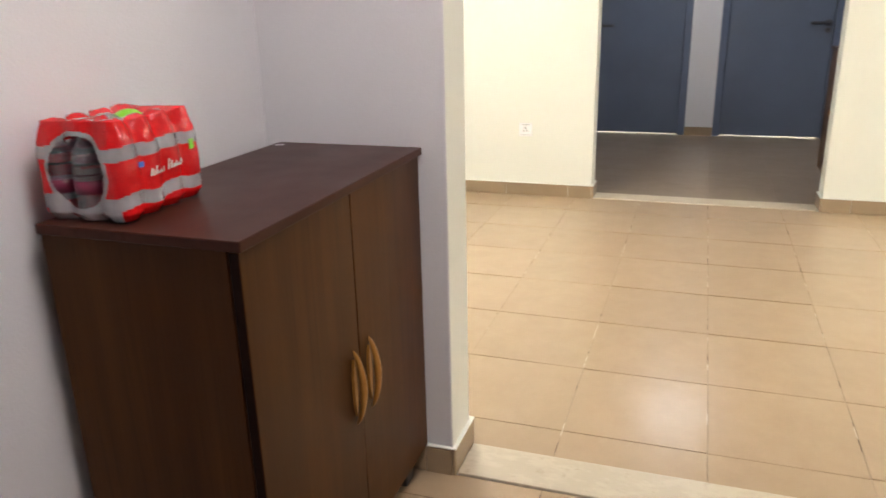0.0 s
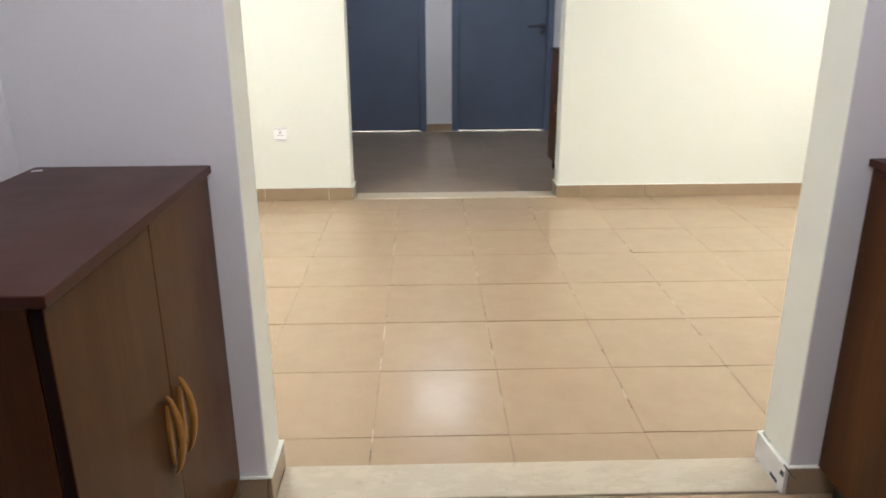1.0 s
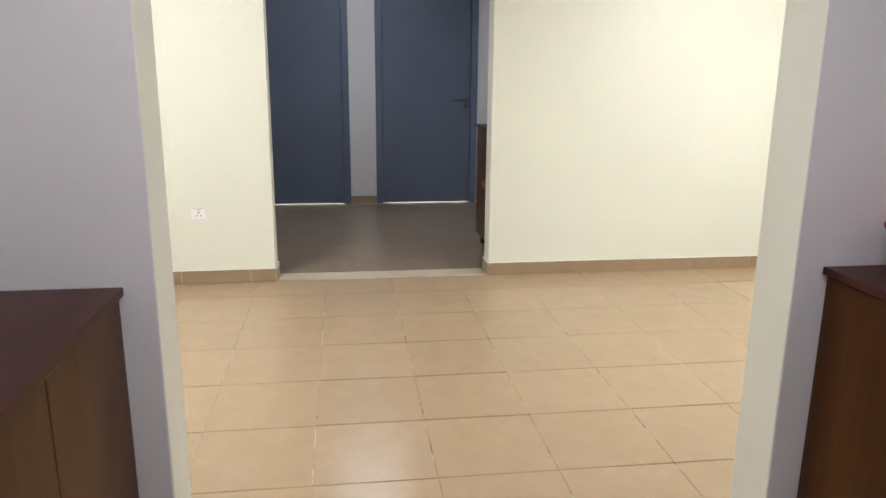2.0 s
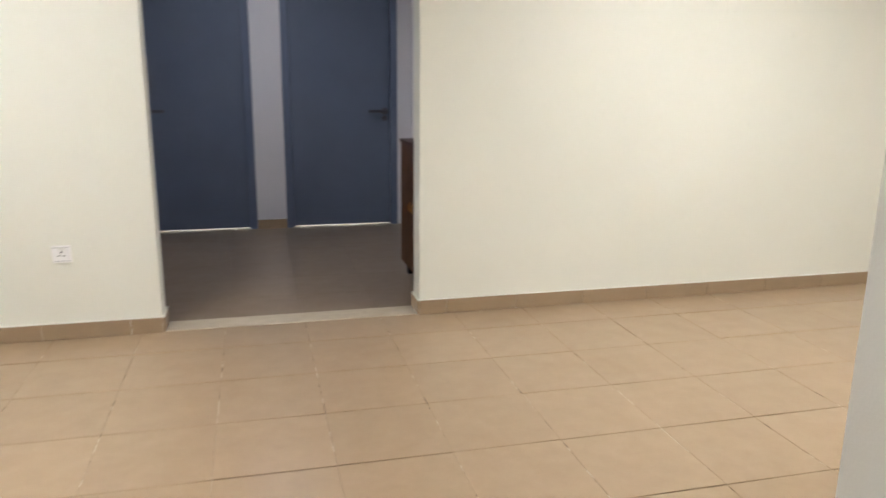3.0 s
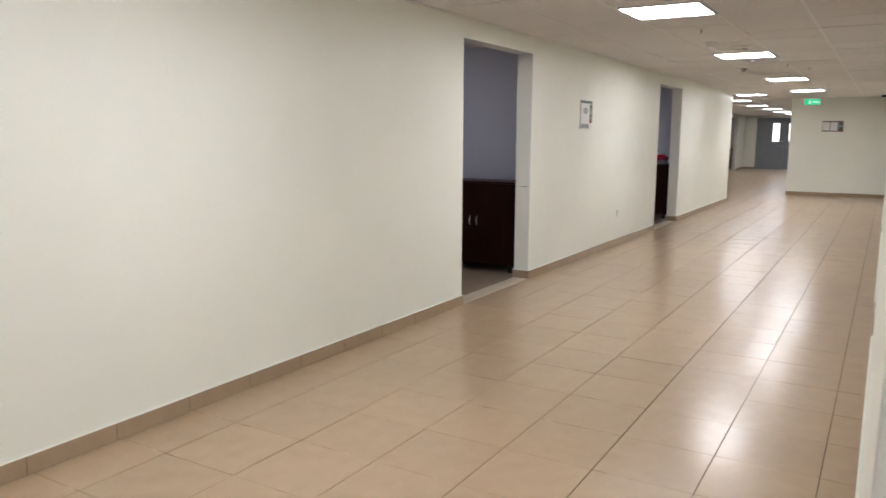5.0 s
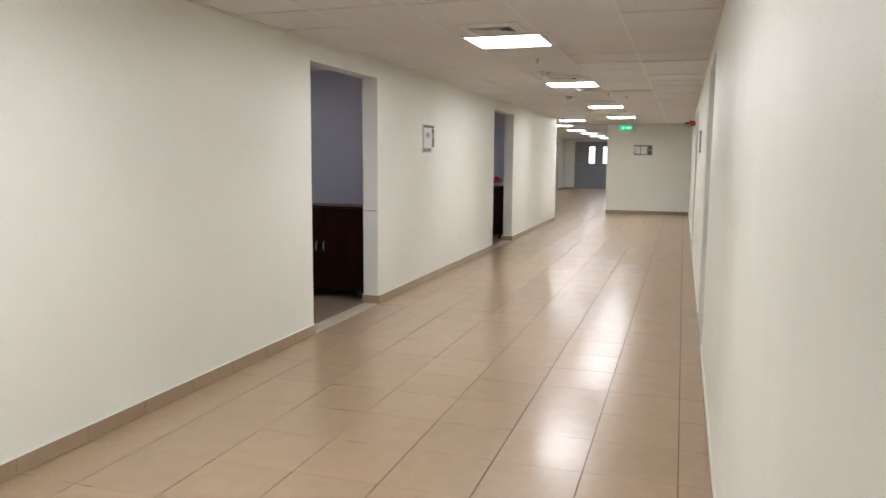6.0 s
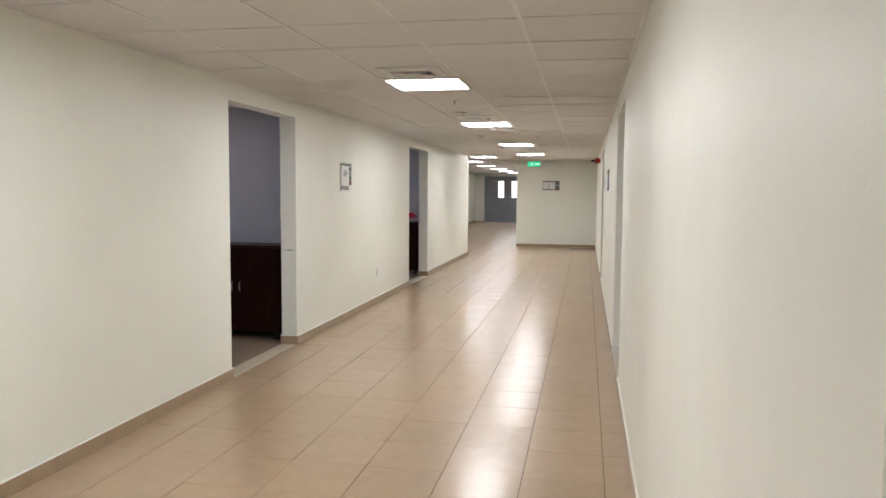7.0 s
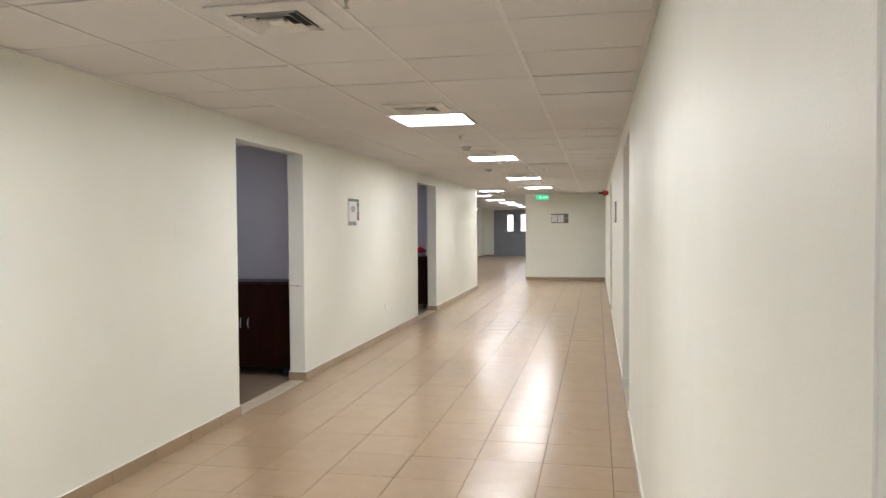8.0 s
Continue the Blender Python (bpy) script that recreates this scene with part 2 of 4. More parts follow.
# ---- walls ----
def wall_along(name, label, along, lo, hi, near, far, openings, mats, front, height=H, top=OH):
    """A wall along x or y with openings that reach the floor; faces whose normal points to 'front' take the first paint."""
    outline = [(lo, -0.1)]
    for a, b in openings:
        outline += [(a, -0.1), (a, top), (b, top), (b, -0.1)]
    outline += [(hi, -0.1), (hi, height + 0.04), (lo, height + 0.04)]
    bm = bmesh.new()
    place = (lambda s, z, d: (s, d, z)) if along == "x" else (lambda s, z, d: (d, s, z))
    p = [bm.verts.new(place(s, z, near)) for s, z in outline]
    q = [bm.verts.new(place(s, z, far)) for s, z in outline]
    bm.faces.new(p)
    bm.faces.new(q[::-1])
    k = len(outline)
    edges = []
    for i in range(k):
        bm.faces.new((p[i], q[i], q[(i + 1) % k], p[(i + 1) % k]))
    bmesh.ops.recalc_face_normals(bm, faces=bm.faces)
    jambs = {s for ab in openings for s in ab}
    axis = 0 if along == "x" else 1
    for e in bm.edges:
        u, v = e.verts
        if abs(u.co[axis] - v.co[axis]) < 1e-6 and abs(u.co.z - v.co.z) > 0.5 and any(abs(u.co[axis] - s) < 1e-5 for s in jambs):
            edges.append(e)
    if edges:
        bmesh.ops.bevel(bm, geom=edges, offset=0.006, segments=2, affect="EDGES", profile=0.5)
    bmesh.ops.triangulate(bm, faces=bm.faces)
    for f in bm.faces:
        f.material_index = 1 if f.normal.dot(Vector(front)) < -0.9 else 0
    return structure(name, bm, mats, label)


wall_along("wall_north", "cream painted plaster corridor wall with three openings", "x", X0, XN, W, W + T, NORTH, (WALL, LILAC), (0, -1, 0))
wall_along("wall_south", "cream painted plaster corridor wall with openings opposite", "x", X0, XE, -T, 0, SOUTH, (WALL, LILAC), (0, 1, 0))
wall_along("wall_west", "plain cream wall closing the corridor", "y", -T, W + T, X0 - 0.15, X0, [], (WALL, WALL), (1, 0, 0))
wall_along("wall_facing", "cream wall facing down the corridor under the exit sign", "y", -T, YR, XE, XE + 0.15, [], (WALL, WALL), (-1, 0, 0))
wall_along("wall_passage_right", "cream wall of the far passage", "x", XE + 0.15, XD, YR - 0.15, YR, [], (WALL, WALL), (0, 1, 0))
wall_along("wall_passage_left", "cream wall of the far passage with a dark opening", "x", XN, XD, YF, YF + 0.15, [(31.6, 33.4)], (WALL, LILAC), (0, -1, 0))
wall_along("wall_return", "cream return wall at the corridor's widening", "y", W + T, YF + 0.15, XN - 0.15, XN, [], (WALL, WALL), (1, 0, 0))
wall_along("wall_end", "cream end wall round the double doors", "y", YR - 0.15, YF + 0.15, XD, XD + 0.15, [(2.82, 5.03)], (WALL, WALL), (-1, 0, 0), top=2.2)
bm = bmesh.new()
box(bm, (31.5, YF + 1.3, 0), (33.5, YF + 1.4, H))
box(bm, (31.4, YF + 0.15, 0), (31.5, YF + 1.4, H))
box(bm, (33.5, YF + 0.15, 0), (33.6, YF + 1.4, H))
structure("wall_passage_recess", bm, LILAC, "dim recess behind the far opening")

wear = bmesh.new()
box(wear, (6.6445, W + 0.012, 0.905), (6.6435, W + T - 0.012, 0.908))
box(wear, (6.6445, W + 0.05, 0.899), (6.6435, W + 0.09, 0.902))
tagged(part("paint_crack", wear, DARKGAP, bpy.data.objects["wall_north"]), "thin dark crack in the paint")
wear = bmesh.new()
for x, z, w, h in ((0.7495, 0.083, 0.03, 0.004), (0.7495, 0.050, 0.008, 0.014), (0.7495, 0.012, 0.02, 0.010)):
    box(wear, (0.7375, -0.10 - w - z, z), (0.7392, -0.10 + w - z, z + h))
box(wear, (0.7480, -0.05, 0.081), (0.7494, 0.0, 0.086))
tagged(part("paint_chip", wear, DARKGAP, bpy.data.objects["wall_south"]), "dark chips where the paint has broken off")

# alcoves: side walls and a back wall with two doorways each
ALCOVES = [(-1.25, 1.18, 1, -0.048, "north"), (4.9, 7.21, 1, 6.0, "north"), (10.75, 13.2, 1, 11.9, "north"), (-1.10, 1.235, -1, 0.06, "south"), (5.2, 7.5, -1, 6.3, "south"), (11.5, 13.8, -1, 12.6, "south")]
DOORS = []
for i, (xa, xb, s, mid, side) in enumerate(ALCOVES):
    y0, y1 = (W + T, ND) if s > 0 else (SD, -T)
    back = ND if s > 0 else SD
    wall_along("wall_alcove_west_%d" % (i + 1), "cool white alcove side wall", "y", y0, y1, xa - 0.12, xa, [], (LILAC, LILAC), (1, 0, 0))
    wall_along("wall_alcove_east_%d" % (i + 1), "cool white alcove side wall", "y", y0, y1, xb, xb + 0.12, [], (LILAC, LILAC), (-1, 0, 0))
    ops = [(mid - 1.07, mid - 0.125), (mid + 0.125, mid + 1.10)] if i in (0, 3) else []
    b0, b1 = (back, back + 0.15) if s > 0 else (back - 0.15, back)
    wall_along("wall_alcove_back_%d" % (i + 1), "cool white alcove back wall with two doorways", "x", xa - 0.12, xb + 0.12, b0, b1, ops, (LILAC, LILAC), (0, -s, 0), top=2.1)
    for a, b in ops:
        DOORS.append(((a + b) / 2, back, s, b - a, a < mid - 0.3))

# daylit rooms behind the alcove doors
for k, (s, back) in enumerate(((1, ND + 0.15), (-1, SD - 0.15))):
    far = back + s * 1.6
    lo, hi = min(back, far), max(back, far)
    bm = bmesh.new()
    box(bm, (-1.55, lo, 0), (-1.43, hi, H))
    box(bm, (1.43, lo, 0), (1.55, hi, H))
    box(bm, (-0.06, lo, 0), (0.04, hi, H))
    box(bm, (-1.55, far, 0), (1.55, far + s * 0.12, H))
    structure("wall_room_%d" % (k + 1), bm, WALL, "plain walls of the rooms behind the doors")
    for c in (-0.75, 0.72):
        w = boxpart("backdrop", (c - 0.5, far - s * 0.01, 0.7), (c + 0.5, far - s * 0.002, 1.9), ROOMDAY, None)
        tagged(w, "bright daylit window of the room behind", kind="structure")

# ceiling: laid-in mineral tiles between longitudinal bars, one mesh
bm = bmesh.new()
box(bm, (X0 - 0.2, SD - 2.2, H + 0.05), (XD + 2.2, ND + 2.2, H + 0.12), mat=0)


def ceiling_field(bm, xa, xb, lines, x_first, skip):
    xs = [xa] + [x_first + 0.6 * k for k in range(-40, 80) if xa + 0.1 < x_first + 0.6 * k < xb - 0.1] + [xb]
    for y0, y1 in zip(lines, lines[1:]):
        for x0, x1 in zip(xs, xs[1:]):
            cx, cy = (x0 + x1) / 2, (y0 + y1) / 2
            if any(abs(cx - sx) < 0.27 and abs(cy - sy) < 0.27 for sx, sy in skip):
                continue
            d = random.uniform(-0.001, 0.002)
            v = len(bm.verts)
            box(bm, (x0 + 0.006, y0 + 0.0065, H + 0.004 + d), (x1 - 0.006, y1 - 0.0065, H + 0.045), mat=0)
            bm.verts.ensure_lookup_table()
            tip = random.uniform(-0.0016, 0.0016)
            for w in bm.verts[v:]:
                w.co.z += tip * (1 if w.co.x > cx else -1)
    for y in lines[1:-1]:
        box(bm, (xa, y - 0.010, H + 0.0005), (xb, y + 0.010, H + 0.003), mat=1)
    box(bm, (xa, lines[0], H - 0.002), (xb, lines[0] + 0.02, H + 0.03), mat=1)
    box(bm, (xa, lines[-1] - 0.02, H - 0.002), (xb, lines[-1], H + 0.03), mat=1)


LAMPS = [-1.4, 2.2, 5.76, 9.2, 13.2, 16.6]
VENTS = [(2.87, 1.5), (5.22, 1.48), (8.5, 1.5), (12.3, 1.5)]
# the last far panel, x 32.8, is added to light the double doors
FARLAMPS = [(17.75, 2.70), (20.5, 3.40), (23.9, 3.45), (26.9, 3.4), (29.9, 3.46), (32.8, 3.4)]
ceiling_field(bm, X0, XE, [0.0, 0.6, 1.2, 1.8, 2.4, W], 3.1, [])
ceiling_field(bm, XN, XD, [W, 3.55, 4.15, 4.75, YF], 17.3, [])
ceiling_field(bm, XE + 0.15, XD, [YR, W], 20.3, [])
for xa, xb, s, mid, side in ALCOVES:
    y0, y1 = (W + T, ND) if s > 0 else (SD, -T)
    ceiling_field(bm, xa, xb, [y0, y0 + 0.6, y0 + 1.2, y0 + 1.8, y1], xa + 0.6, [])
structure("ceiling", bm, (CEIL, TBAR), "suspended ceiling of pale mineral tiles")


# ---- skirting, thresholds ----
def skirting(name, label, runs, mat=SKIRT, joint=None):
    """Runs: (start, end, normal) on the plan; pieces of tile end to end."""
    base = thing(name, Matrix(), label, kind="structure")
    shared = {}
    for (ax, ay), (bx, by), (nx, ny) in runs:
        length = math.hypot(bx - ax, by - ay)
        ang = math.atan2(by - ay, bx - ax)
        ux, uy = (bx - ax) / length, (by - ay) / length
        flip = (-uy * nx + ux * ny) < 0
        g = bmesh.new()
        y0, y1 = (-0.0125, -0.0005) if flip else (0.0005, 0.0125)
        box(g, (0.0, y0, SK + 0.0018), (length, y1, SK + 0.0055), 0.001)
        bead = part("sealant_bead", g, WALL, base, "painted sealant line")
        bead.matrix_basis = Matrix.Translation((ax, ay, 0)) @ Matrix.Rotation(ang, 4, "Z")
        s = 0.0
        while s < length - 0.004:
            w = min(PX, length - s)
            if joint is not None:
                w = min(0.4165 - (ax + s - joint + 0.004) % 0.4165 + 0.004, length - s)
            key = (round(w, 3), flip)
            if key not in shared:
                g = bmesh.new()
                y0, y1 = (-0.011, -0.0005) if flip else (0.0005, 0.011)
                box(g, (0.0012, y0, 0.0), (w - 0.0012, y1, SK), 0.002)
                shared[key] = mesh_of("skirting_tile", g, mat)
            ob = new("skirting_tile", shared[key])
            ob.parent = base
            ob.matrix_basis = Matrix.Translation((ax + ux * s, ay + uy * s, random.uniform(-0.001, 0.0015))) @ Matrix.Rotation(ang, 4, "Z")
            s += w
    return base


def gaps(lo, hi, ops):
    out, p = [], lo
    for a, b in ops:
        out.append((p, a))
        p = b
    return out + [(p, hi)]


skirting("baseboard_north", "brown tile skirting along the corridor wall", [((a, W), (b, W), (0, -1)) for a, b in gaps(X0, XN, NORTH)], joint=0.838)
skirting("baseboard_south", "brown tile skirting along the opposite wall", [((a, 0), (b, 0), (0, 1)) for a, b in gaps(X0, XE, SOUTH)])
skirting("baseboard_far", "brown tile skirting in the far passage", [((XE, 0.012), (XE, YR), (-1, 0)), ((XN, YF), (31.6, YF), (0, -1)), ((33.4, YF), (XD, YF), (0, -1)), ((XD, 5.03), (XD, YF), (-1, 0))])
runs = []
for k, (a, b) in enumerate(NORTH):
    runs += [((a, W - 0.011), (a, W + T + 0.011), (1, 0)), ((b, W - 0.011), (b, W + T + 0.011), (-1, 0))]
for k, (a, b) in enumerate(SOUTH):
    runs.append(((a, -T - 0.011), (a, 0.011), (1, 0)))
for i, (xa, xb, s, mid, side) in enumerate(ALCOVES):
    ya, ops = (W + T, NORTH) if s > 0 else (-T, SOUTH)
    a, b = ops[i % 3]
    runs += [((xa, ya), (a, ya), (0, s)), ((b, ya), (xb, ya), (0, s))]
    back = ND if s > 0 else SD
    runs += [((xa, min(ya, back)), (xa, max(ya, back)), (1, 0)), ((xb, min(ya, back)), (xb, max(ya, back)), (-1, 0))]
    runs.append(((mid - 0.125, back), (mid + 0.125, back), (0, -s)) if i in (0, 3) else ((xa, back), (xb, back), (0, -s)))
skirting("baseboard_alcoves", "brown tile skirting in the alcoves and openings", runs)
skirting("baseboard_painted", "chipped white-painted skirting in the opening", [((b, -T - 0.011), (b, 0.011), (-1, 0)) for a, b in SOUTH], WHITE)
for k, (a, b) in enumerate(NORTH + SOUTH):
    y0, y1 = (W, W + T) if k < 3 else (-T, 0)
    bm = bmesh.new()
    box(bm, (a + 0.012, y0 + 0.002, -0.02), (b - 0.012, y1 - 0.002, 0.005), 0.003, 0, 2)
    structure("threshold_%d" % (k + 1), bm, MARBLE, "cream marble threshold strip across the opening")


# ---- doors ----
def make_door(name, width, label, left_handle):
    """Local: x across, the seen side at -y, z up."""
    d = thing(name, Matrix(), label, kind="structure")
    h, f, hw = 2.1, 0.06, width / 2
    bm = bmesh.new()
    for sx in (-1, 1):
        a, b = sorted((sx * hw, sx * (hw - f)))
        box(bm, (a, -0.012, 0.0), (b, 0.1, h), 0.004, 0, 2)
        a, b = sorted((sx * (hw - f), sx * (hw - f - 0.014)))
        box(bm, (a, 0.062, 0.0), (b, 0.1, h - f), 0.002)
    box(bm, (-hw + f + 0.001, -0.012, h - f), (hw - f - 0.001, 0.1, h), 0.004, 0, 2)
    part("door_frame", bm, BLUEFRAME, d)
    lw = hw - f - 0.004
    leaf = boxpart("door_leaf", (-lw, 0.016, 0.0125), (lw, 0.058, h - f - 0.004), BLUE, d, 0.002)
    sx = -1 if left_handle else 1
    hx = sx * (lw - 0.045)
    bm = bmesh.new()
    rod(bm, (hx, 0.016, 1.0), (hx, 0.004, 1.0), 0.030, seg=24)
    rod(bm, (hx, 0.006, 1.0), (hx, -0.042, 1.0), 0.010)
    box(bm, (min(hx, hx - sx * 0.135) - 0.010, -0.056, 0.990), (max(hx, hx - sx * 0.135) + 0.010, -0.036, 1.013), 0.006, 0, 3)
    part("door_handle", bm, STEELDARK, leaf, "brushed steel lever handle")
    bm = bmesh.new()
    rod(bm, (hx, 0.016, 0.94), (hx, 0.007, 0.94), 0.024, seg=24)
    rod(bm, (hx, 0.008, 0.945), (hx, 0.0055, 0.945), 0.006, mat=1)
    part("lock_plate", bm, (STEELDARK, BLACK), leaf, "round steel keyhole plate")
    return d


for k, (cx, back, s, width, left) in enumerate(DOORS):
    d = make_door("door_%d" % (k + 1), width, "closed slate-blue painted door with a steel lever", left if s > 0 else not left)
    d.matrix_world = pose(cx, back, 0, 0, 0, 0 if s > 0 else 180)

# the far double doors with narrow glass panes
dd = thing("door_%d" % (len(DOORS) + 1), pose(XD, 3.925, 0, 0, 0, -90), "closed slate-blue double doors with narrow glass panes", kind="structure")
bm = bmesh.new()
for sx in (-1, 1):
    a, b = sorted((sx * 1.105, sx * 1.03))
    box(bm, (a, -0.012, 0), (b, 0.06, 2.2), 0.004)
    a, b = sorted((sx * 1.105, sx * 1.0))
    box(bm, (a, 0.0605, 0), (b, 0.12, 2.2))
box(bm, (-1.029, -0.012, 2.13), (1.029, 0.06, 2.2), 0.004)
box(bm, (-0.999, 0.0605, 2.10), (0.999, 0.12, 2.2))
part("door_frame", bm, STEELDOOR, dd)
for sx in (-1, 1):
    bm = bmesh.new()
    a, b = (0.003, 1.026) if sx > 0 else (-1.026, -0.003)
    g0, g1 = sorted((sx * 0.19, sx * 0.45))
    box(bm, (a, 0.018, 0.003), (b, 0.06, 1.20), 0.002)
    box(bm, (a, 0.018, 1.97), (b, 0.06, 2.126), 0.002)
    box(bm, (a, 0.018, 1.201), (g0, 0.06, 1.969))
    box(bm, (g1, 0.018, 1.201), (b, 0.06, 1.969))
    if sx > 0:
        box(bm, (-0.03, 0.0605, 0.003), (0.05, 0.075, 2.11))
    leaf = part("door_leaf", bm, STEELDOOR, dd)
    pane = boxpart("pane", (g0 + 0.001, 0.037, 1.202), (g1 - 0.001, 0.043, 1.968), GLASS, leaf, label="clear glass pane")
    pane.visible_shadow = False
    bm = bmesh.new()
    rod(bm, (sx * 0.08, 0.018, 1.0), (sx * 0.08, 0.008, 1.0), 0.032)
    rod(bm, (sx * 0.08, 0.01, 1.0), (sx * 0.08, -0.04, 1.0), 0.012)
    box(bm, (min(sx * 0.07, sx * 0.22), -0.055, 0.988), (max(sx * 0.07, sx * 0.22), -0.035, 1.014), 0.005)
    part("door_handle", bm, CHROME, leaf, "brushed steel lever handle")
b = boxpart("backdrop_far", (XD + 1.4, 1.9, 0.0), (XD + 1.45, 6.0, H), DAY, None)
tagged(b, "bright daylight beyond the double doors", kind="structure")
bm = bmesh.new()
box(bm, (XD + 0.15, 1.75, 0), (XD + 1.5, 1.9, H))
box(bm, (XD + 0.15, 6.0, 0), (XD + 1.5, 6.15, H))
structure("wall_beyond", bm, WALL, "plain walls beyond the double doors")


# ---- ceiling fixtures ----
def make_light(name, led, label):
    """Local: hangs below z = 0, which is the ceiling."""
    t = thing(name, Matrix(), label, "ceiling light", "corridor ceiling lights")
    bm = bmesh.new()
    for a, b in (((-0.298, -0.298), (0.298, -0.275)), ((-0.298, 0.275), (0.298, 0.298)), ((-0.298, -0.2745), (-0.275, 0.2745)), ((0.275, -0.2745), (0.298, 0.2745))):
        box(bm, (a[0], a[1], -0.012), (b[0], b[1], 0.006), 0.003)
    part("frame", bm, METALWHITE, t, "white enamelled rim")
    boxpart("diffuser", (-0.2745, -0.2745, -0.008), (0.2745, 0.2745, 0.0), led, t, label="glowing flat diffuser")
    return t


lamp = make_light("ceiling_light", LED, "square white panel light glowing in the suspended ceiling")
lamp.matrix_world = pose(LAMPS[0], 1.5, H)
for x in LAMPS[1:]:
    copy_thing(lamp, pose(x, 1.49, H))
farlamp = make_light("ceiling_light", LEDFAR, "square white panel light in the far passage ceiling")
farlamp.matrix_world = pose(FARLAMPS[0][0], FARLAMPS[0][1], H)
for x, y in FARLAMPS[1:]:
    copy_thing(farlamp, pose(x, y, H))
cool = make_light("ceiling_light", LEDCOOL, "square cool white panel light in the alcove ceiling")
cool.matrix_world = pose(-0.05, -1.12, H)
dim = make_light("ceiling_light", LEDNORTH, "dim square cool white panel light in the alcove ceiling")
dim.matrix_world = pose(-0.06, 4.3, H)
# unseen panels, added to brighten the second and third north alcoves
alcove_fill = make_light("ceiling_light", LEDFILL, "unseen faint bluish panel added to brighten the dim alcove")
alcove_fill.matrix_world = pose(5.98, 4.3, H)
copy_thing(alcove_fill, pose(11.9, 4.3, H))


def make_vent():
    t = thing("ceiling_vent", Matrix(), "white square four-way air diffuser in the ceiling", "air vent", "ceiling vents")
    boxpart("backing", (-0.2, -0.2, -0.001), (0.2, 0.2, 0.001), DARKGAP, t)
    bm = bmesh.new()
    for k in range(4):
        r = pose(0, 0, 0, 0, 0, 90 * k)
        g = bmesh.new()
        vs = [g.verts.new(v) for v in ((-0.285, -0.285, -0.004), (0.285, -0.285, -0.004), (0.20, -0.20, -0.016), (-0.20, -0.20, -0.016))]
        lo = [g.verts.new(v.co + Vector((0, 0, 0.006))) for v in vs]
        g.faces.new(vs)
        g.faces.new(lo[::-1])
        for i in range(4):
            g.faces.new((vs[i], lo[i], lo[(i + 1) % 4], vs[(i + 1) % 4]))
        g.transform(r)
        me = bpy.data.meshes.new("tmp")
        g.to_mesh(me)
        bm.from_mesh(me)
        g.free()
        bpy.data.meshes.remove(me)
    bmesh.ops.recalc_face_normals(bm, faces=bm.faces)
    part("frame", bm, METALWHITE, t)
    for k, r0 in enumerate((0.185, 0.135, 0.085)):
        bm = bmesh.new()
        for q in range(4):
            g = bmesh.new()
            vs = [g.verts.new(v) for v in ((-r0, -r0, -0.020), (r0, -r0, -0.020), (r0 - 0.030, -r0 + 0.030, -0.004), (-r0 + 0.030, -r0 + 0.030, -0.004))]
            lo = [g.verts.new(v.co + Vector((0, 0, 0.0025))) for v in vs]
            g.faces.new(vs)
            g.faces.new(lo[::-1])
            for i in range(4):
                g.faces.new((vs[i], lo[i], lo[(i + 1) % 4], vs[(i + 1) % 4]))
            g.transform(pose(0, 0, 0, 0, 0, 90 * q))
            me = bpy.data.meshes.new("tmp")
            g.to_mesh(me)
            bm.from_mesh(me)
            g.free()
            bpy.data.meshes.remove(me)
        bmesh.ops.recalc_face_normals(bm, faces=bm.faces)
        part("slat", bm, METALWHITE, t)
    boxpart("core", (-0.04, -0.04, -0.018), (0.04, 0.04, -0.004), METALWHITE, t, 0.004)
    return t


vent = make_vent()
vent.matrix_world = pose(*VENTS[0], H)
vent.scale = (0.74, 0.74, 1.0)
for x, y in VENTS[1:]:
    copy_thing(vent, pose(x, y, H))


def make_sprinkler():
    t = thing("sprinkler", Matrix(), "small chrome ceiling sprinkler head", "sprinkler", "ceiling sprinklers")
    bm = bmesh.new()
    rod(bm, (0, 0, 0.0), (0, 0, -0.008), 0.034, 0.03, 20)
    part("rosette", bm, METALWHITE, t)
    bm = bmesh.new()
    rod(bm, (0, 0, -0.008), (0, 0, -0.022), 0.010)
    for sx in (-1, 1):
        rod(bm, (sx * 0.009, 0, -0.02), (sx * 0.012, 0, -0.045), 0.0025, seg=8)
        rod(bm, (sx * 0.012, 0, -0.045), (0, 0, -0.055), 0.0025, seg=8)
    rod(bm, (0, 0, -0.055), (0, 0, -0.058), 0.016)
    part("head", bm, CHROME, t)
    return t


sp = make_sprinkler()
sp.matrix_world = pose(6.87, 1.48, H)
sp.scale = (0.9, 0.9, 0.6)
for x, y in ((2.68, 1.14), (10.6, 1.2), (11.2, 1.0), (14.4, 1.25), (14.9, 1.0), (18.3, 1.9), (21.2, 3.6)):
    copy_thing(sp, pose(x, y, H))


def make_detector():
    t = thing("smoke_detector", Matrix(), "round white smoke detector on the ceiling", "smoke detector", "smoke detectors")
    part("base", revolve(bmesh.new(), [(0.052, 0.0), (0.055, -0.006), (0.055, -0.016), (0.05, -0.02)], 24), WHITE, t)
    part("chamber", revolve(bmesh.new(), [(0.036, -0.02), (0.036, -0.036), (0.028, -0.044), (0.008, -0.046)], 24), WHITE, t)
    return t


det = make_detector()
det.matrix_world = pose(7.88, 1.6, H)
for x, y in ((9.7, 1.47), (11.0, 1.8), (14.3, 1.9), (20.8, 2.9)):
    copy_thing(det, pose(x, y, H))

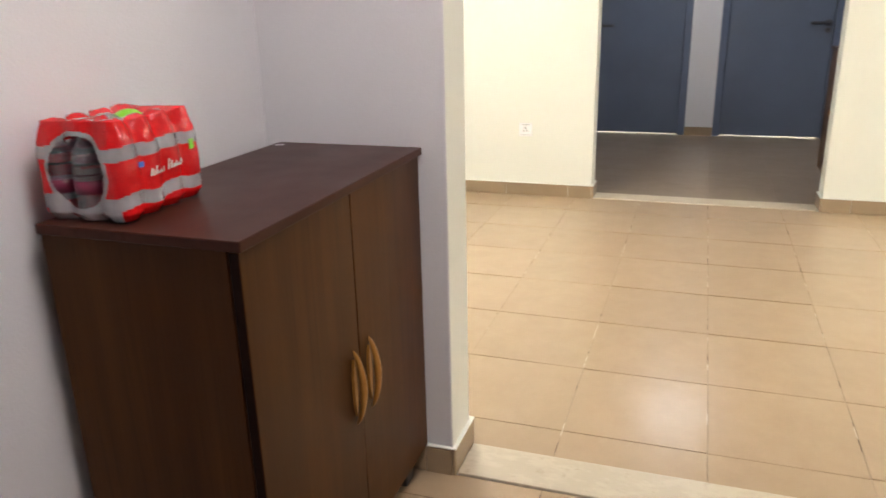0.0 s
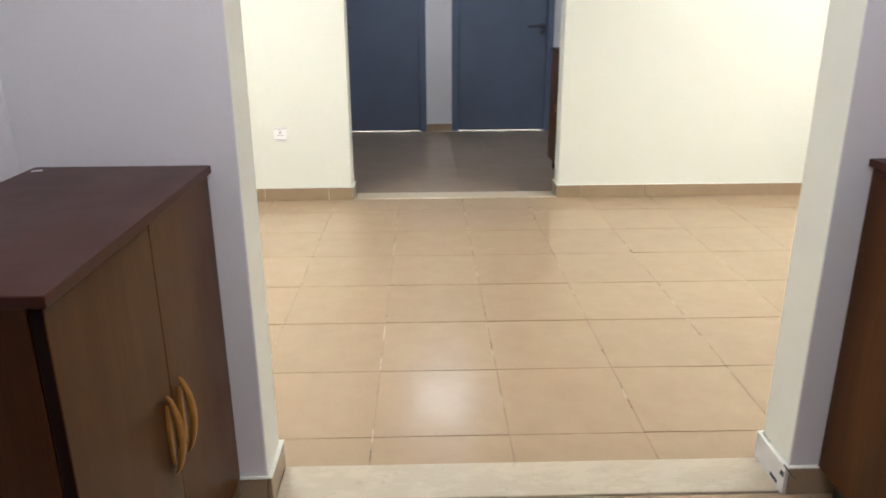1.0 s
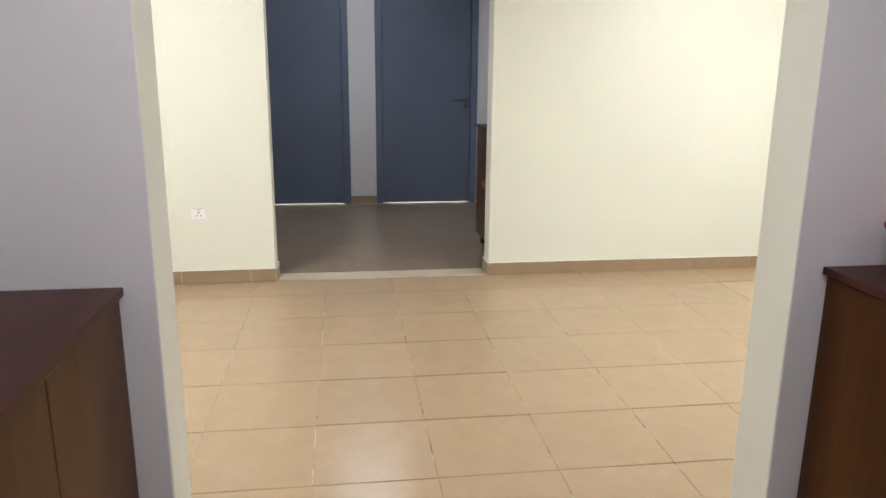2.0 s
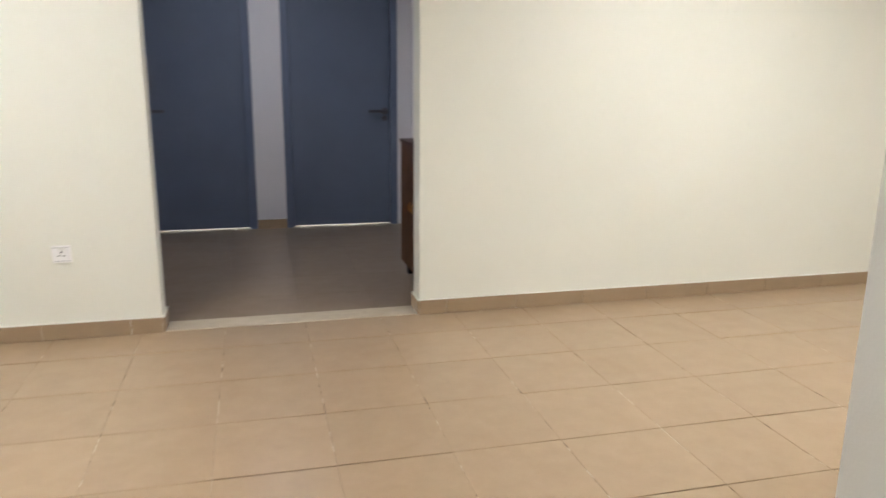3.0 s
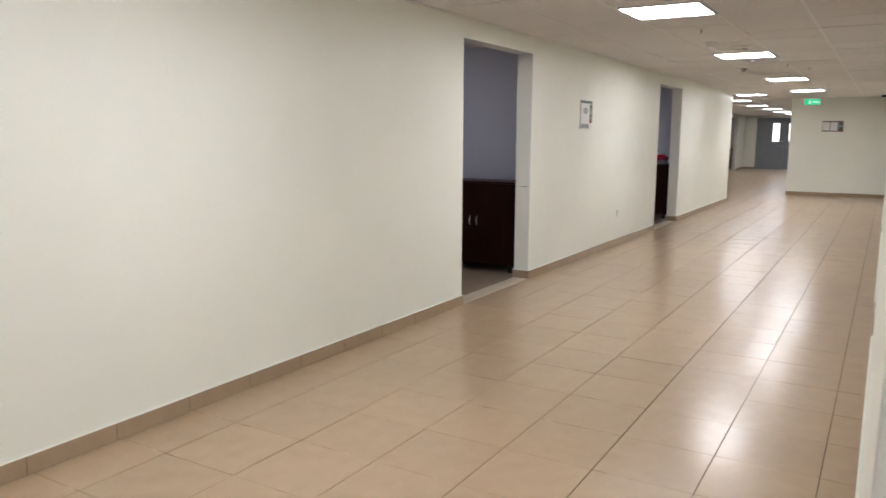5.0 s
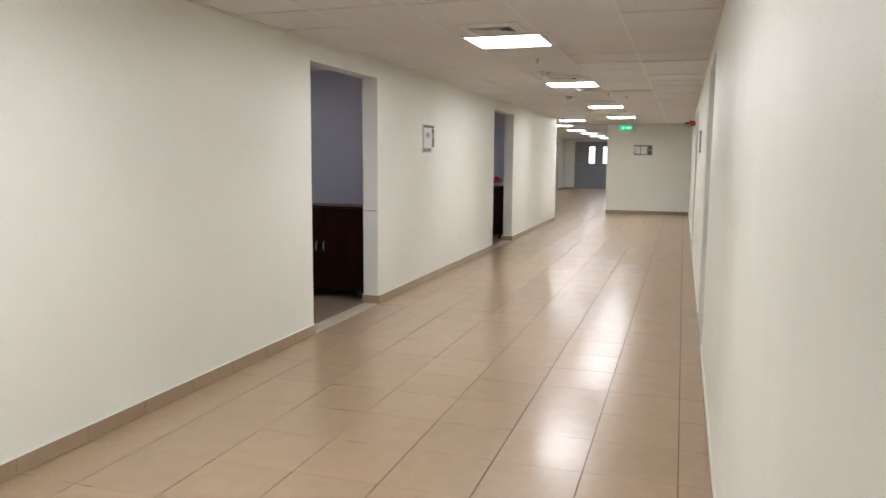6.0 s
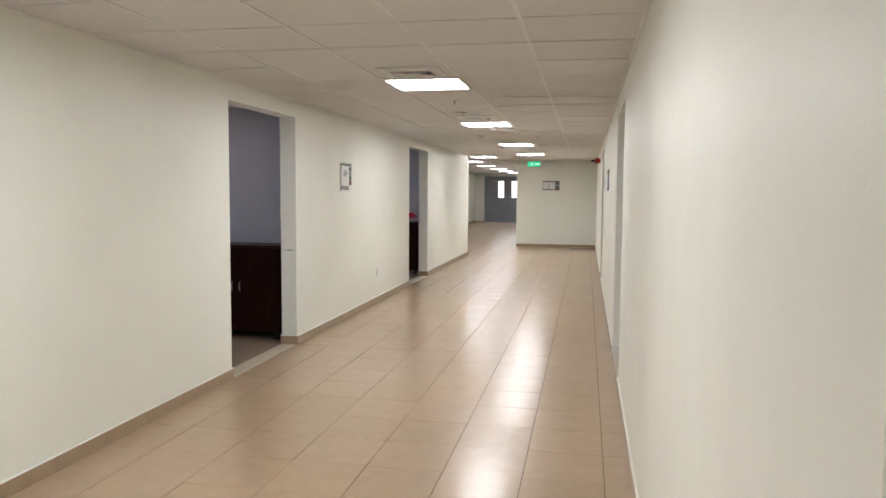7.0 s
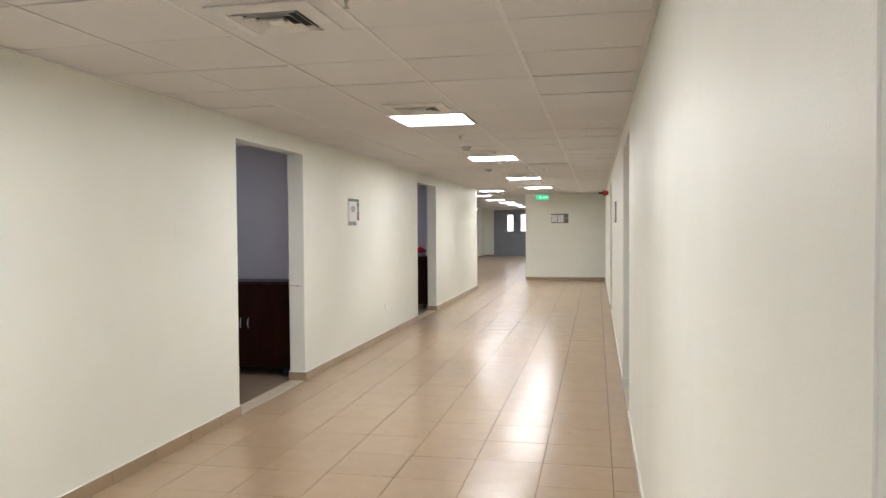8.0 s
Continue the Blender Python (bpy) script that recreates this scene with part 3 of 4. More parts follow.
# exit sign hung before the facing wall
ex = thing("exit_sign", pose(19.0, 1.58, H, 0, 0, 0), "lit green exit sign hanging from the ceiling", "exit sign")
boxpart("housing", (-0.02, -0.17, -0.205), (0.02, 0.17, -0.055), WHITE, ex, 0.004)
panel = boxpart("panel", (-0.026, -0.16, -0.195), (-0.0205, 0.16, -0.065), GREEN, ex, 0.001, "glowing green panel")
bm = bmesh.new()
box(bm, (-0.0285, -0.13, -0.15), (-0.0265, -0.02, -0.11))
box(bm, (-0.0285, 0.03, -0.165), (-0.0265, 0.075, -0.095))
part("marking", bm, GREENPALE, panel, "pale marking")
for y in (-0.12, 0.12):
    part("hanger", rod(bmesh.new(), (0, y, -0.056), (0, y, 0.0), 0.006, seg=8), METALWHITE, ex)

# red alarm sounder on the south wall
al = thing("fire_alarm", pose(15.2, 0.0, 2.10), "red fire alarm sounder on the corridor wall", "fire alarm")
boxpart("base", (-0.042, 0.0, -0.042), (0.042, 0.035, 0.042), RED, al, 0.006, seg=2)
part("horn", rod(bmesh.new(), (0, 0.034, 0), (0, 0.10, 0), 0.048, 0.060, 24), RED, al)
boxpart("strobe", (-0.02, 0.101, -0.018), (0.02, 0.19, 0.018), BLACK, al, 0.005, "dark strobe")


# ---- notice boards, sockets ----
def make_notice(papers):
    """Local: x across, seen from -y, centre at the origin; 0.45 wide."""
    t = thing("notice_board", Matrix(), "grey notice board with two printed white sheets" if papers > 1 else "white notice board with one sheet and a dark side strip", "notice board", "wall notice boards")
    lo, hi = (-0.165, 0.145) if papers == 1 else (-0.125, 0.125)
    boxpart("board", (-0.225, -0.014, lo), (0.225, -0.001, hi), WHITE if papers == 1 else GREY, t, 0.003)
    head = boxpart("header", (-0.222, -0.0165, hi - 0.030), (0.222, -0.0145, hi - 0.003), DARKGREEN if papers == 1 else BROWNPRINT, t, label="dark header strip")
    bm = bmesh.new()
    for k in range(5):
        box(bm, (-0.18 + k * 0.085, -0.0176, hi - 0.020), (-0.160 + k * 0.085, -0.0168, hi - 0.013))
    tagged(part("text_bars", bm, PAPER, head, "pale print marks"), kind="stuff")
    bm = bmesh.new()
    if papers == 1:
        for k in range(9):
            box(bm, (-0.215 + k * 0.036, -0.0165, lo + 0.010), (-0.193 + k * 0.036, -0.0145, lo + 0.052))
    else:
        box(bm, (-0.215, -0.0165, lo + 0.006), (0.06, -0.0145, lo + 0.030))
    part("footer", bm, GREY, t, "grey printed footer")
    w = 0.33 / papers
    for k in range(papers):
        a = -0.212 + k * w
        p = boxpart("sheet", (a, -0.017, lo + 0.058 if papers == 1 else lo + 0.036 - k * 0.008), (a + w - 0.022, -0.0146, hi - 0.034), PAPER, t, label="white printed sheet")
        bm = bmesh.new()
        if papers == 1:
            for j, (u, v) in enumerate(((0.10, 0.22), (0.07, 0.25), (0.06, 0.26), (0.08, 0.24), (0.11, 0.21))):
                box(bm, (a + u, -0.0182, 0.052 - j * 0.014), (a + v, -0.0172, 0.062 - j * 0.014))
        else:
            for j in range(5):
                box(bm, (a + 0.02, -0.0182, 0.058 - j * 0.026), (a + w - 0.05 - 0.012 * (j % 2), -0.0172, 0.062 - j * 0.026))
        tagged(part("text_bars", bm, GREY, p, "grey lines of print"), kind="stuff")
    for k, m in enumerate((DARKGREEN, GREY, DARKGREEN, MAROON)):
        boxpart("side_plate", (0.128, -0.0175, hi - 0.088 - k * 0.052), (0.216, -0.0146, hi - 0.040 - k * 0.052), m, t, 0.0, "printed side plate")
    return t


nb = make_notice(1)
nb.matrix_world = pose(8.10, W, 1.635)
nb.scale.x = 0.8
nb2 = make_notice(2)
nb2.matrix_world = pose(XE, 1.19, 1.645, 0, 0, -90)
copy_thing(nb2, pose(9.3, 0.0, 1.62, 0, 0, 180))


def make_socket():
    t = thing("wall_socket", Matrix(), "white square wall socket with three pin holes", "socket", "wall sockets")
    boxpart("plate", (-0.043, -0.012, -0.043), (0.043, -0.0005, 0.043), SOCKETWHITE, t, 0.003, seg=2)
    for z in (-0.034, 0.034):
        boxpart("groove", (-0.036, -0.0126, z - 0.001), (0.036, -0.0118, z + 0.001), GREY, t)
    bm = bmesh.new()
    box(bm, (-0.004, -0.0132, 0.006), (0.004, -0.0115, 0.016))
    box(bm, (-0.015, -0.0132, -0.010), (-0.006, -0.0115, -0.005))
    box(bm, (0.006, -0.0132, -0.010), (0.015, -0.0115, -0.005))
    part("pin_hole", bm, BLACK, t, "dark pin holes")
    boxpart("switch", (-0.014, -0.0150, 0.021), (0.014, -0.0115, 0.032), WHITE, t, 0.002)
    return t


so = make_socket()
so.matrix_world = pose(-1.115, W, 0.438)
copy_thing(so, pose(9.4, W, 0.41))


# ---- cabinets ----
def bow(bm, z0, z1, x, out, wide, thick, mat=0):
    """A leaf-shaped bow handle standing off the door towards -y, pointed at both ends."""
    rows, m, k = [], 18, 8
    for i in range(m + 1):
        u = i / m
        e = math.sin(math.pi * u)
        y = -0.004 - out * e ** 0.75
        rx, ry = 0.0018 + wide * e ** 0.6 * 0.5, 0.0016 + thick * e ** 0.4 * 0.5
        z = z0 + (z1 - z0) * u
        slant = 0.003 * (u - 0.5)
        rows.append([bm.verts.new((x + slant + rx * math.cos(2 * math.pi * j / k), y + ry * math.sin(2 * math.pi * j / k), z)) for j in range(k)])
    for p, q in zip(rows, rows[1:]):
        for j in range(k):
            f = bm.faces.new((p[j], p[(j + 1) % k], q[(j + 1) % k], q[j]))
            f.smooth, f.material_index = True, mat
    bm.faces.new(rows[0][::-1])
    bm.faces.new(rows[-1])
    bmesh.ops.recalc_face_normals(bm, faces=bm.faces)


def make_cabinet(width, depth, height, golden, label, face=None, metal=None):
    """Local: x across, back at y = 0, doors at -depth, z up."""
    c = thing("cabinet", Matrix(), label, "cabinet", "low alcove cabinets")
    hw, f, t = width / 2, 0.075, 0.018
    face = face or WOOD
    for a, b in ((-hw, -hw + t), (hw - t, hw)):
        boxpart("side_panel", (a, -depth + 0.022, f), (b, -0.004, height - 0.0185), face, c, 0.001)
    boxpart("back_panel", (-hw + t, -0.010, f), (hw - t, -0.004, height - 0.0185), face, c)
    boxpart("bottom_panel", (-hw + t, -depth + 0.03, f), (hw - t, -0.011, f + t), face, c)
    boxpart("shelf", (-hw + t, -depth + 0.05, height * 0.5), (hw - t, -0.011, height * 0.5 + t), face, c)
    boxpart("top", (-hw - 0.006, -depth - 0.008, height - 0.018), (hw + 0.006, -0.002, height), WOODTOP, c, 0.002, seg=2)
    for sx in (-1, 1):
        a, b = sorted((sx * 0.0015, sx * (hw - 0.001)))
        bm = box(bmesh.new(), (a, -depth, f + 0.012), (b, -depth + 0.0195, height - 0.0205), 0.0012)
        for g in bm.faces:
            g.material_index = 1 if abs(g.normal.x) > 0.8 else 0
        door = part("door", bm, (face, WOODEDGE), c)
        bm = bmesh.new()
        if golden:
            bow(bm, 0.394, 0.562, sx * 0.037, 0.019, 0.016, 0.012)
            plate = [(-0.5, 0.0), (-0.25, 0.8), (0.0, 1.0), (0.25, 0.8), (0.5, 0.0), (0.25, -0.8), (0.0, -1.0), (-0.25, -0.8)]
            lo = [bm.verts.new((sx * 0.037 + 0.008 * q, -0.0002, 0.478 + 0.13 * p)) for p, q in plate]
            hi = [bm.verts.new((v.co.x * 0.9 + sx * 0.0037, -0.006, v.co.z)) for v in lo]
            for k in range(8):
                bm.faces.new((lo[k], lo[(k + 1) % 8], hi[(k + 1) % 8], hi[k]))
            bm.faces.new(hi)
            bmesh.ops.recalc_face_normals(bm, faces=bm.faces)
            h = part("handle", bm, GOLD, door, "golden varnished leaf-shaped handle")
        else:
            bow(bm, 0.47, 0.575 if metal is None else 0.535, sx * 0.040, 0.026 if metal is None else 0.016, 0.011, 0.009)
            h = part("handle", bm, metal or CHROME, door, "small bow handle")
        h.location.y = -depth
    for sx in (-1, 1):
        for y in (-depth + 0.05, -0.06):
            bm = bmesh.new()
            box(bm, (sx * (hw - 0.06) - 0.028, y - 0.02, 0.0), (sx * (hw - 0.06) + 0.028, y + 0.02, f), 0.006, 0, 2)
            part("foot", bm, BLACK, c, "black plastic foot")
    return c


CW, CD, CH = 0.756, 0.381, 0.903
cab = make_cabinet(CW, CD, CH, True, "dark mahogany two-door cabinet with golden leaf handles")
cab.matrix_world = pose(-1.062, -0.158 - CW / 2 - 0.006, 0, 0, 0, 90)
copy_thing(cab, pose(1.204, -0.158 - CW / 2 - 0.006, 0, 0, 0, -90))
cabn = make_cabinet(CW, CD, CH, False, "dark mahogany two-door cabinet in the dim alcove", metal=GOLD)
cabn.matrix_world = pose(1.144, W + T + 0.03 + CW / 2, 0, 0, 0, -90)
copy_thing(cabn, pose(-1.214, W + T + 0.13 + CW / 2, 0, 0, 0, 90))
wide = make_cabinet(0.94, CD, 0.93, False, "wide very dark mahogany two-door cabinet with small bright handles", WENGE)
wide.matrix_world = pose(7.17, W + T + 0.055 + 0.476, 0, 0, 0, -90)
copy_thing(wide, pose(13.16, W + T + 0.055 + 0.476, 0, 0, 0, -90))
copy_thing(wide, pose(33.49, YF + 0.2 + 0.482, 0, 0, 0, -90))


# ---- shrink-wrapped bottle packs ----
def make_bottle(parent, x, y, h, r):
    rings = [(r * 0.80, 0.002), (r * 0.97, 0.012)]
    for k in range(5):
        z = 0.03 + k * h * 0.09
        rings += [(r, z), (r * 0.94, z + h * 0.035), (r, z + h * 0.07)]
    rings += [(r, h * 0.62), (r * 0.8, h * 0.74), (r * 0.5, h * 0.83), (r * 0.42, h * 0.87), (r * 0.42, h * 0.90)]
    b = part("bottle", revolve(bmesh.new(), rings, 14, at=(x, y)), BOTTLE, parent, "clear ribbed water bottle")
    part("cap", revolve(bmesh.new(), [(r * 0.47, h * 0.90), (r * 0.48, h * 0.985), (r * 0.40, h)], 14, at=(x, y)), WHITE, b)
    bm = bmesh.new()
    revolve(bm, [(r * 1.01, h * 0.30), (r * 1.01, h * 0.44)], 14, at=(x, y))
    part("label_band", bm, PLUM, b, "plum printed band")


def make_pack(nx, ny, r, h, red, clear, label, crumple, seed):
    """A block of bottles under printed shrink film, open in an oval at both short ends. Local: base centre at the origin, short ends at -y and +y."""
    p = thing("water_pack", Matrix(), label, "water bottles", "packs of water bottles")
    for i in range(nx):
        for j in range(ny):
            make_bottle(p, (i - (nx - 1) / 2) * 2 * r, (j - (ny - 1) / 2) * 2 * r, h * 0.94, r * 0.94)
    bx, by = nx * r + 0.002, ny * r + 0.002
    c = r * 0.85
    ring = []
    for (ax, ay), (ex, ey), count in (((bx, -by + c), (bx, by - c), ny), ((bx - c, by), (-bx + c, by), nx), ((-bx, by - c), (-bx, -by + c), ny), ((-bx + c, -by), (bx - c, -by), nx)):
        steps = count * 16
        n0 = Vector((ey - ay, -(ex - ax), 0)).normalized()
        for k in range(steps):
            u = k / steps
            full = (count - 1) + 0.3
            dip = 0.0075 * (math.sin(math.pi * (u * full + 0.35)) ** 2) ** 0.7
            ring.append((Vector((ax + (ex - ax) * u, ay + (ey - ay) * u, 0)) - n0 * (0.0075 - dip), n0, 1 - dip / 0.0075))
        for k in range(6):
            a = math.atan2(n0.y, n0.x) + math.pi / 2 * k / 6
            centre = Vector((math.copysign(bx - c, ex), math.copysign(by - c, ey), 0))
            ring.append((centre + c * Vector((math.cos(a), math.sin(a), 0)), Vector((math.cos(a), math.sin(a), 0)), 0.0))
    bm = bmesh.new()
    levels = 72
    rows = []
    for v in range(levels + 1):
        u = v / levels
        z = 0.003 + (h * 0.985 - 0.003) * u
        inset = 0.0 if u < 0.66 else 0.013 * ((u - 0.66) / 0.34) ** 1.2
        if u < 0.08:
            inset = 0.010 * (1 - u / 0.08)
        row = []
        shoulder = 0.007 * max(0.0, (u - 0.70) / 0.30) ** 1.5
        for pt, n, valley in ring:
            pt = pt - n * shoulder * valley * abs(n.x)
            w = noise.noise(Vector((pt.x * 28, pt.y * 28, z * 34 + seed))) * crumple
            row.append(bm.verts.new((pt.x - n.x * inset + n.x * w, pt.y - n.y * inset + n.y * w, z + w * 0.7 * u - shoulder * 0.7 * valley * abs(n.x))))
        rows.append(row)
    kmax = len(ring)
    for v in range(levels):
        for k in range(kmax):
            q = (rows[v][k], rows[v][(k + 1) % kmax], rows[v + 1][(k + 1) % kmax], rows[v + 1][k])
            mid = (q[0].co + q[2].co) / 2
            u = (v + 0.5) / levels
            wave = 0.025 * math.sin(mid.y * 60 + mid.x * 40)
            mat = 1 if (0.13 < u + wave < 0.27 or 0.62 < u + wave * 0.4 < 0.75) else 0
            if abs(ring[k][1].y) > 0.9:
                d = math.hypot((mid.x) / (bx * 0.62), (u - 0.50) / 0.36)
                if d < 1.0:
                    continue
                if d < 1.13 or u < 0.16:
                    mat = 1
            f = bm.faces.new(q)
            f.smooth, f.material_index = True, mat
    # the crown: film sagging between the caps
    inner = rows[-1]
    steps = 7
    prev = inner
    for s in range(1, steps + 1):
        t = 1 - s / steps
        cur = []
        for v in inner:
            x, y = v.co.x * t, v.co.y * t
            ix = (x / (2 * r) + (nx - 1) / 2)
            iy = (y / (2 * r) + (ny - 1) / 2)
            near = math.hypot(ix - round(ix), iy - round(iy))
            zz = h * 1.0 - 0.012 * min(1.0, max(0.0, near - 0.18) * 3) + noise.noise(Vector((x * 40, y * 40, seed))) * (0.003 + crumple * 0.6)
            cur.append(bm.verts.new((x, y, zz)))
        for k in range(kmax):
            mid = (prev[k].co + cur[k].co) / 2
            f = bm.faces.new((prev[k], prev[(k + 1) % kmax], cur[(k + 1) % kmax], cur[k]))
            f.smooth, f.material_index = True, 2 if (abs(mid.x) < 0.022 and -0.01 < mid.y < 0.045 and s > 2) else (1 if abs(mid.x) < 0.06 and mid.y < -0.01 and s > 4 else 0)
        prev = cur
    bm.faces.new(prev)
    wrap = part("shrink_wrap", bm, (red, clear, LIME), p, "printed red shrink film")
    # printed emblem: plain bars and blocks on the long sides
    for sx in (-1, 1):
        bm = bmesh.new()
        x = sx * (bx + 0.0012)
        marks = ((-0.044, 0.075), (-0.038, 0.055), (-0.031, 0.085), (-0.024, 0.03), (-0.018, 0.035), (-0.012, 0.05), (0.002, 0.10), (0.010, 0.075), (0.018, 0.035), (0.024, 0.055), (0.031, 0.03), (0.037, 0.06))
        for q, tall in marks:
            z0, z1, lean_y = h * (0.40 + 0.3 * (q + 0.044)), h * (0.40 + 0.3 * (q + 0.044) + tall), 0.35 * h * tall
            base = [(q, z0), (q + 0.0026, z0), (q + 0.0026 + lean_y, z1), (q + lean_y, z1)]
            near = [bm.verts.new((x, y, z)) for y, z in base]
            out = [bm.verts.new((x + sx * 0.001, y, z)) for y, z in base]
            bm.faces.new(out)
            for i in range(4):
                bm.faces.new((near[i], near[(i + 1) % 4], out[(i + 1) % 4], out[i]))
        box(bm, (min(x, x + sx * 0.001), -0.026, h * 0.412), (max(x, x + sx * 0.001), -0.008, h * 0.422))
        box(bm, (min(x, x + sx * 0.001), 0.012, h * 0.424), (max(x, x + sx * 0.001), 0.040, h * 0.434))
        bmesh.ops.recalc_face_normals(bm, faces=bm.faces)
        part("emblem", bm, WHITE, wrap, "white printed mark")
        part("dot", box(bmesh.new(), (min(x, x + sx * 0.0012), -by * 0.62, h * 0.52), (max(x, x + sx * 0.0012), -by * 0.62 + 0.012, h * 0.57)), BLUEPRINT, wrap, "blue printed dot")
        part("tag", box(bmesh.new(), (min(x, x + sx * 0.0012), by * 0.62, h * 0.55), (max(x, x + sx * 0.0012), by * 0.62 + 0.012, h * 0.65)), LIME, wrap, "lime printed tag")
    return p


pack = make_pack(3, 4, 0.0275, 0.166, REDFILM, CLEARFILM, "red shrink-wrapped pack of water bottles on the cabinet", 0.0022, 3)
pack.matrix_world = pose(-0.982, -0.793, CH, 0, 0, 3)


def make_torn_pack():
    """A half-opened pack: a flaring skirt of torn film round a slumped red wrap. Local: base centre at the origin."""
    t = thing("water_pack", Matrix(), "torn crumpled red and pink bottle pack on the cabinet", "water bottles", "packs of water bottles")
    seg = 96

    def shell(profile, wild, seed):
        bm, rows = bmesh.new(), []
        for f, z in profile:
            row = []
            for k in range(seg):
                a = 2 * math.pi * k / seg
                d = Vector((math.cos(a), math.sin(a), 0))
                w = noise.noise(Vector((d.x * 2.6, d.y * 2.6, z * 22 + seed))) + 0.5 * noise.noise(Vector((d.x * 7, d.y * 7, z * 50 + seed)))
                q = f * (1 + wild * w)
                row.append(bm.verts.new((0.088 * q * d.x, 0.112 * q * d.y, max(0.001, z * (1 + wild * 1.6 * noise.noise(Vector((d.x * 3, d.y * 3, seed + 9))))))))
            rows.append(row)
        for i, (p0, p1) in enumerate(zip(rows, rows[1:])):
            for k in range(seg):
                g = bm.faces.new((p0[k], p0[(k + 1) % seg], p1[(k + 1) % seg], p1[k]))
                g.smooth, g.material_index = True, 1 if i >= len(profile) * 0.45 else 0
        return bm, rows

    for x, y in ((-0.04, -0.05), (0.03, -0.045), (-0.035, 0.02), (0.03, 0.03)):
        make_bottle(t, x, y, 0.105, 0.026)
    bm, rows = shell([(0.98, 0.0), (1.03, 0.012), (0.98, 0.026), (0.90, 0.042), (0.93, 0.055), (1.02, 0.068), (1.12, 0.082), (1.21, 0.094), (1.27, 0.104), (1.26, 0.110), (1.18, 0.106)], 0.09, 4.0)
    part("torn_film", bm, (CLEARFILM, PINKFILM), t, "torn pink and clear film")
    bm, rows = shell([(1.0, 0.055), (1.02, 0.075), (0.98, 0.095), (0.88, 0.115), (0.72, 0.132), (0.5, 0.142), (0.25, 0.146), (0.06, 0.147)], 0.12, 11.0)
    bm.faces.new(rows[-1])
    part("shrink_wrap", bm, (REDFILM, REDFILM), t, "slumped red printed film")
    bm = bmesh.new()
    revolve(bm, [(0.008, 0.002), (0.010, 0.005), (0.010, 0.014), (0.008, 0.018), (0.003, 0.019)], 18, at=(-0.082, 0.055))
    part("cap", bm, RED, t, "small red bottle cap")
    return t


pack2 = make_torn_pack()
pack2.matrix_world = pose(1.000, -0.315, CH, 0, 0, 14)
copy_thing(pack2, pose(13.0, 3.36, 0.93, 0, 0, 4))


# white screw cap of this cabinet alone, drawn as a flat loose chip
screw_cap = tagged(boxpart("white_screw_cap", (-0.011, -0.006, 0.0), (0.011, 0.006, 0.0012), PAPER, None, 0.0004), "tiny white screw cap on the cabinet top", "paper scrap")
screw_cap.matrix_world = pose(-1.035, -0.20, CH, 0, 0, 20)


# ---- floor: grout bed and tiles ----
REGIONS = [(X0, XN, 0, W), (XN, XE, 0, YF), (XE, XD, YR, YF)]
for xa, xb, s, mid, side in ALCOVES:
    REGIONS.append((xa, xb, W + T, ND) if s > 0 else (xa, xb, SD, -T))
bm = bmesh.new()
for xa, xb, ya, yb in REGIONS:
    box(bm, (xa, ya, -0.12), (xb, yb, -0.0032))
for ya, yb in ((ND + 0.001, ND + 1.9), (SD - 1.9, SD - 0.001)):
    box(bm, (-1.5, ya, -0.12), (1.5, yb, -0.001), mat=1)
box(bm, (XD + 0.001, 1.8, -0.12), (XD + 1.5, 6.1, -0.001), mat=1)
box(bm, (31.4, YF + 0.001, -0.12), (33.6, YF + 1.4, -0.001), mat=1)
floor = structure("floor", bm, (GROUT, TILES), "polished beige floor tiles with worn grout")


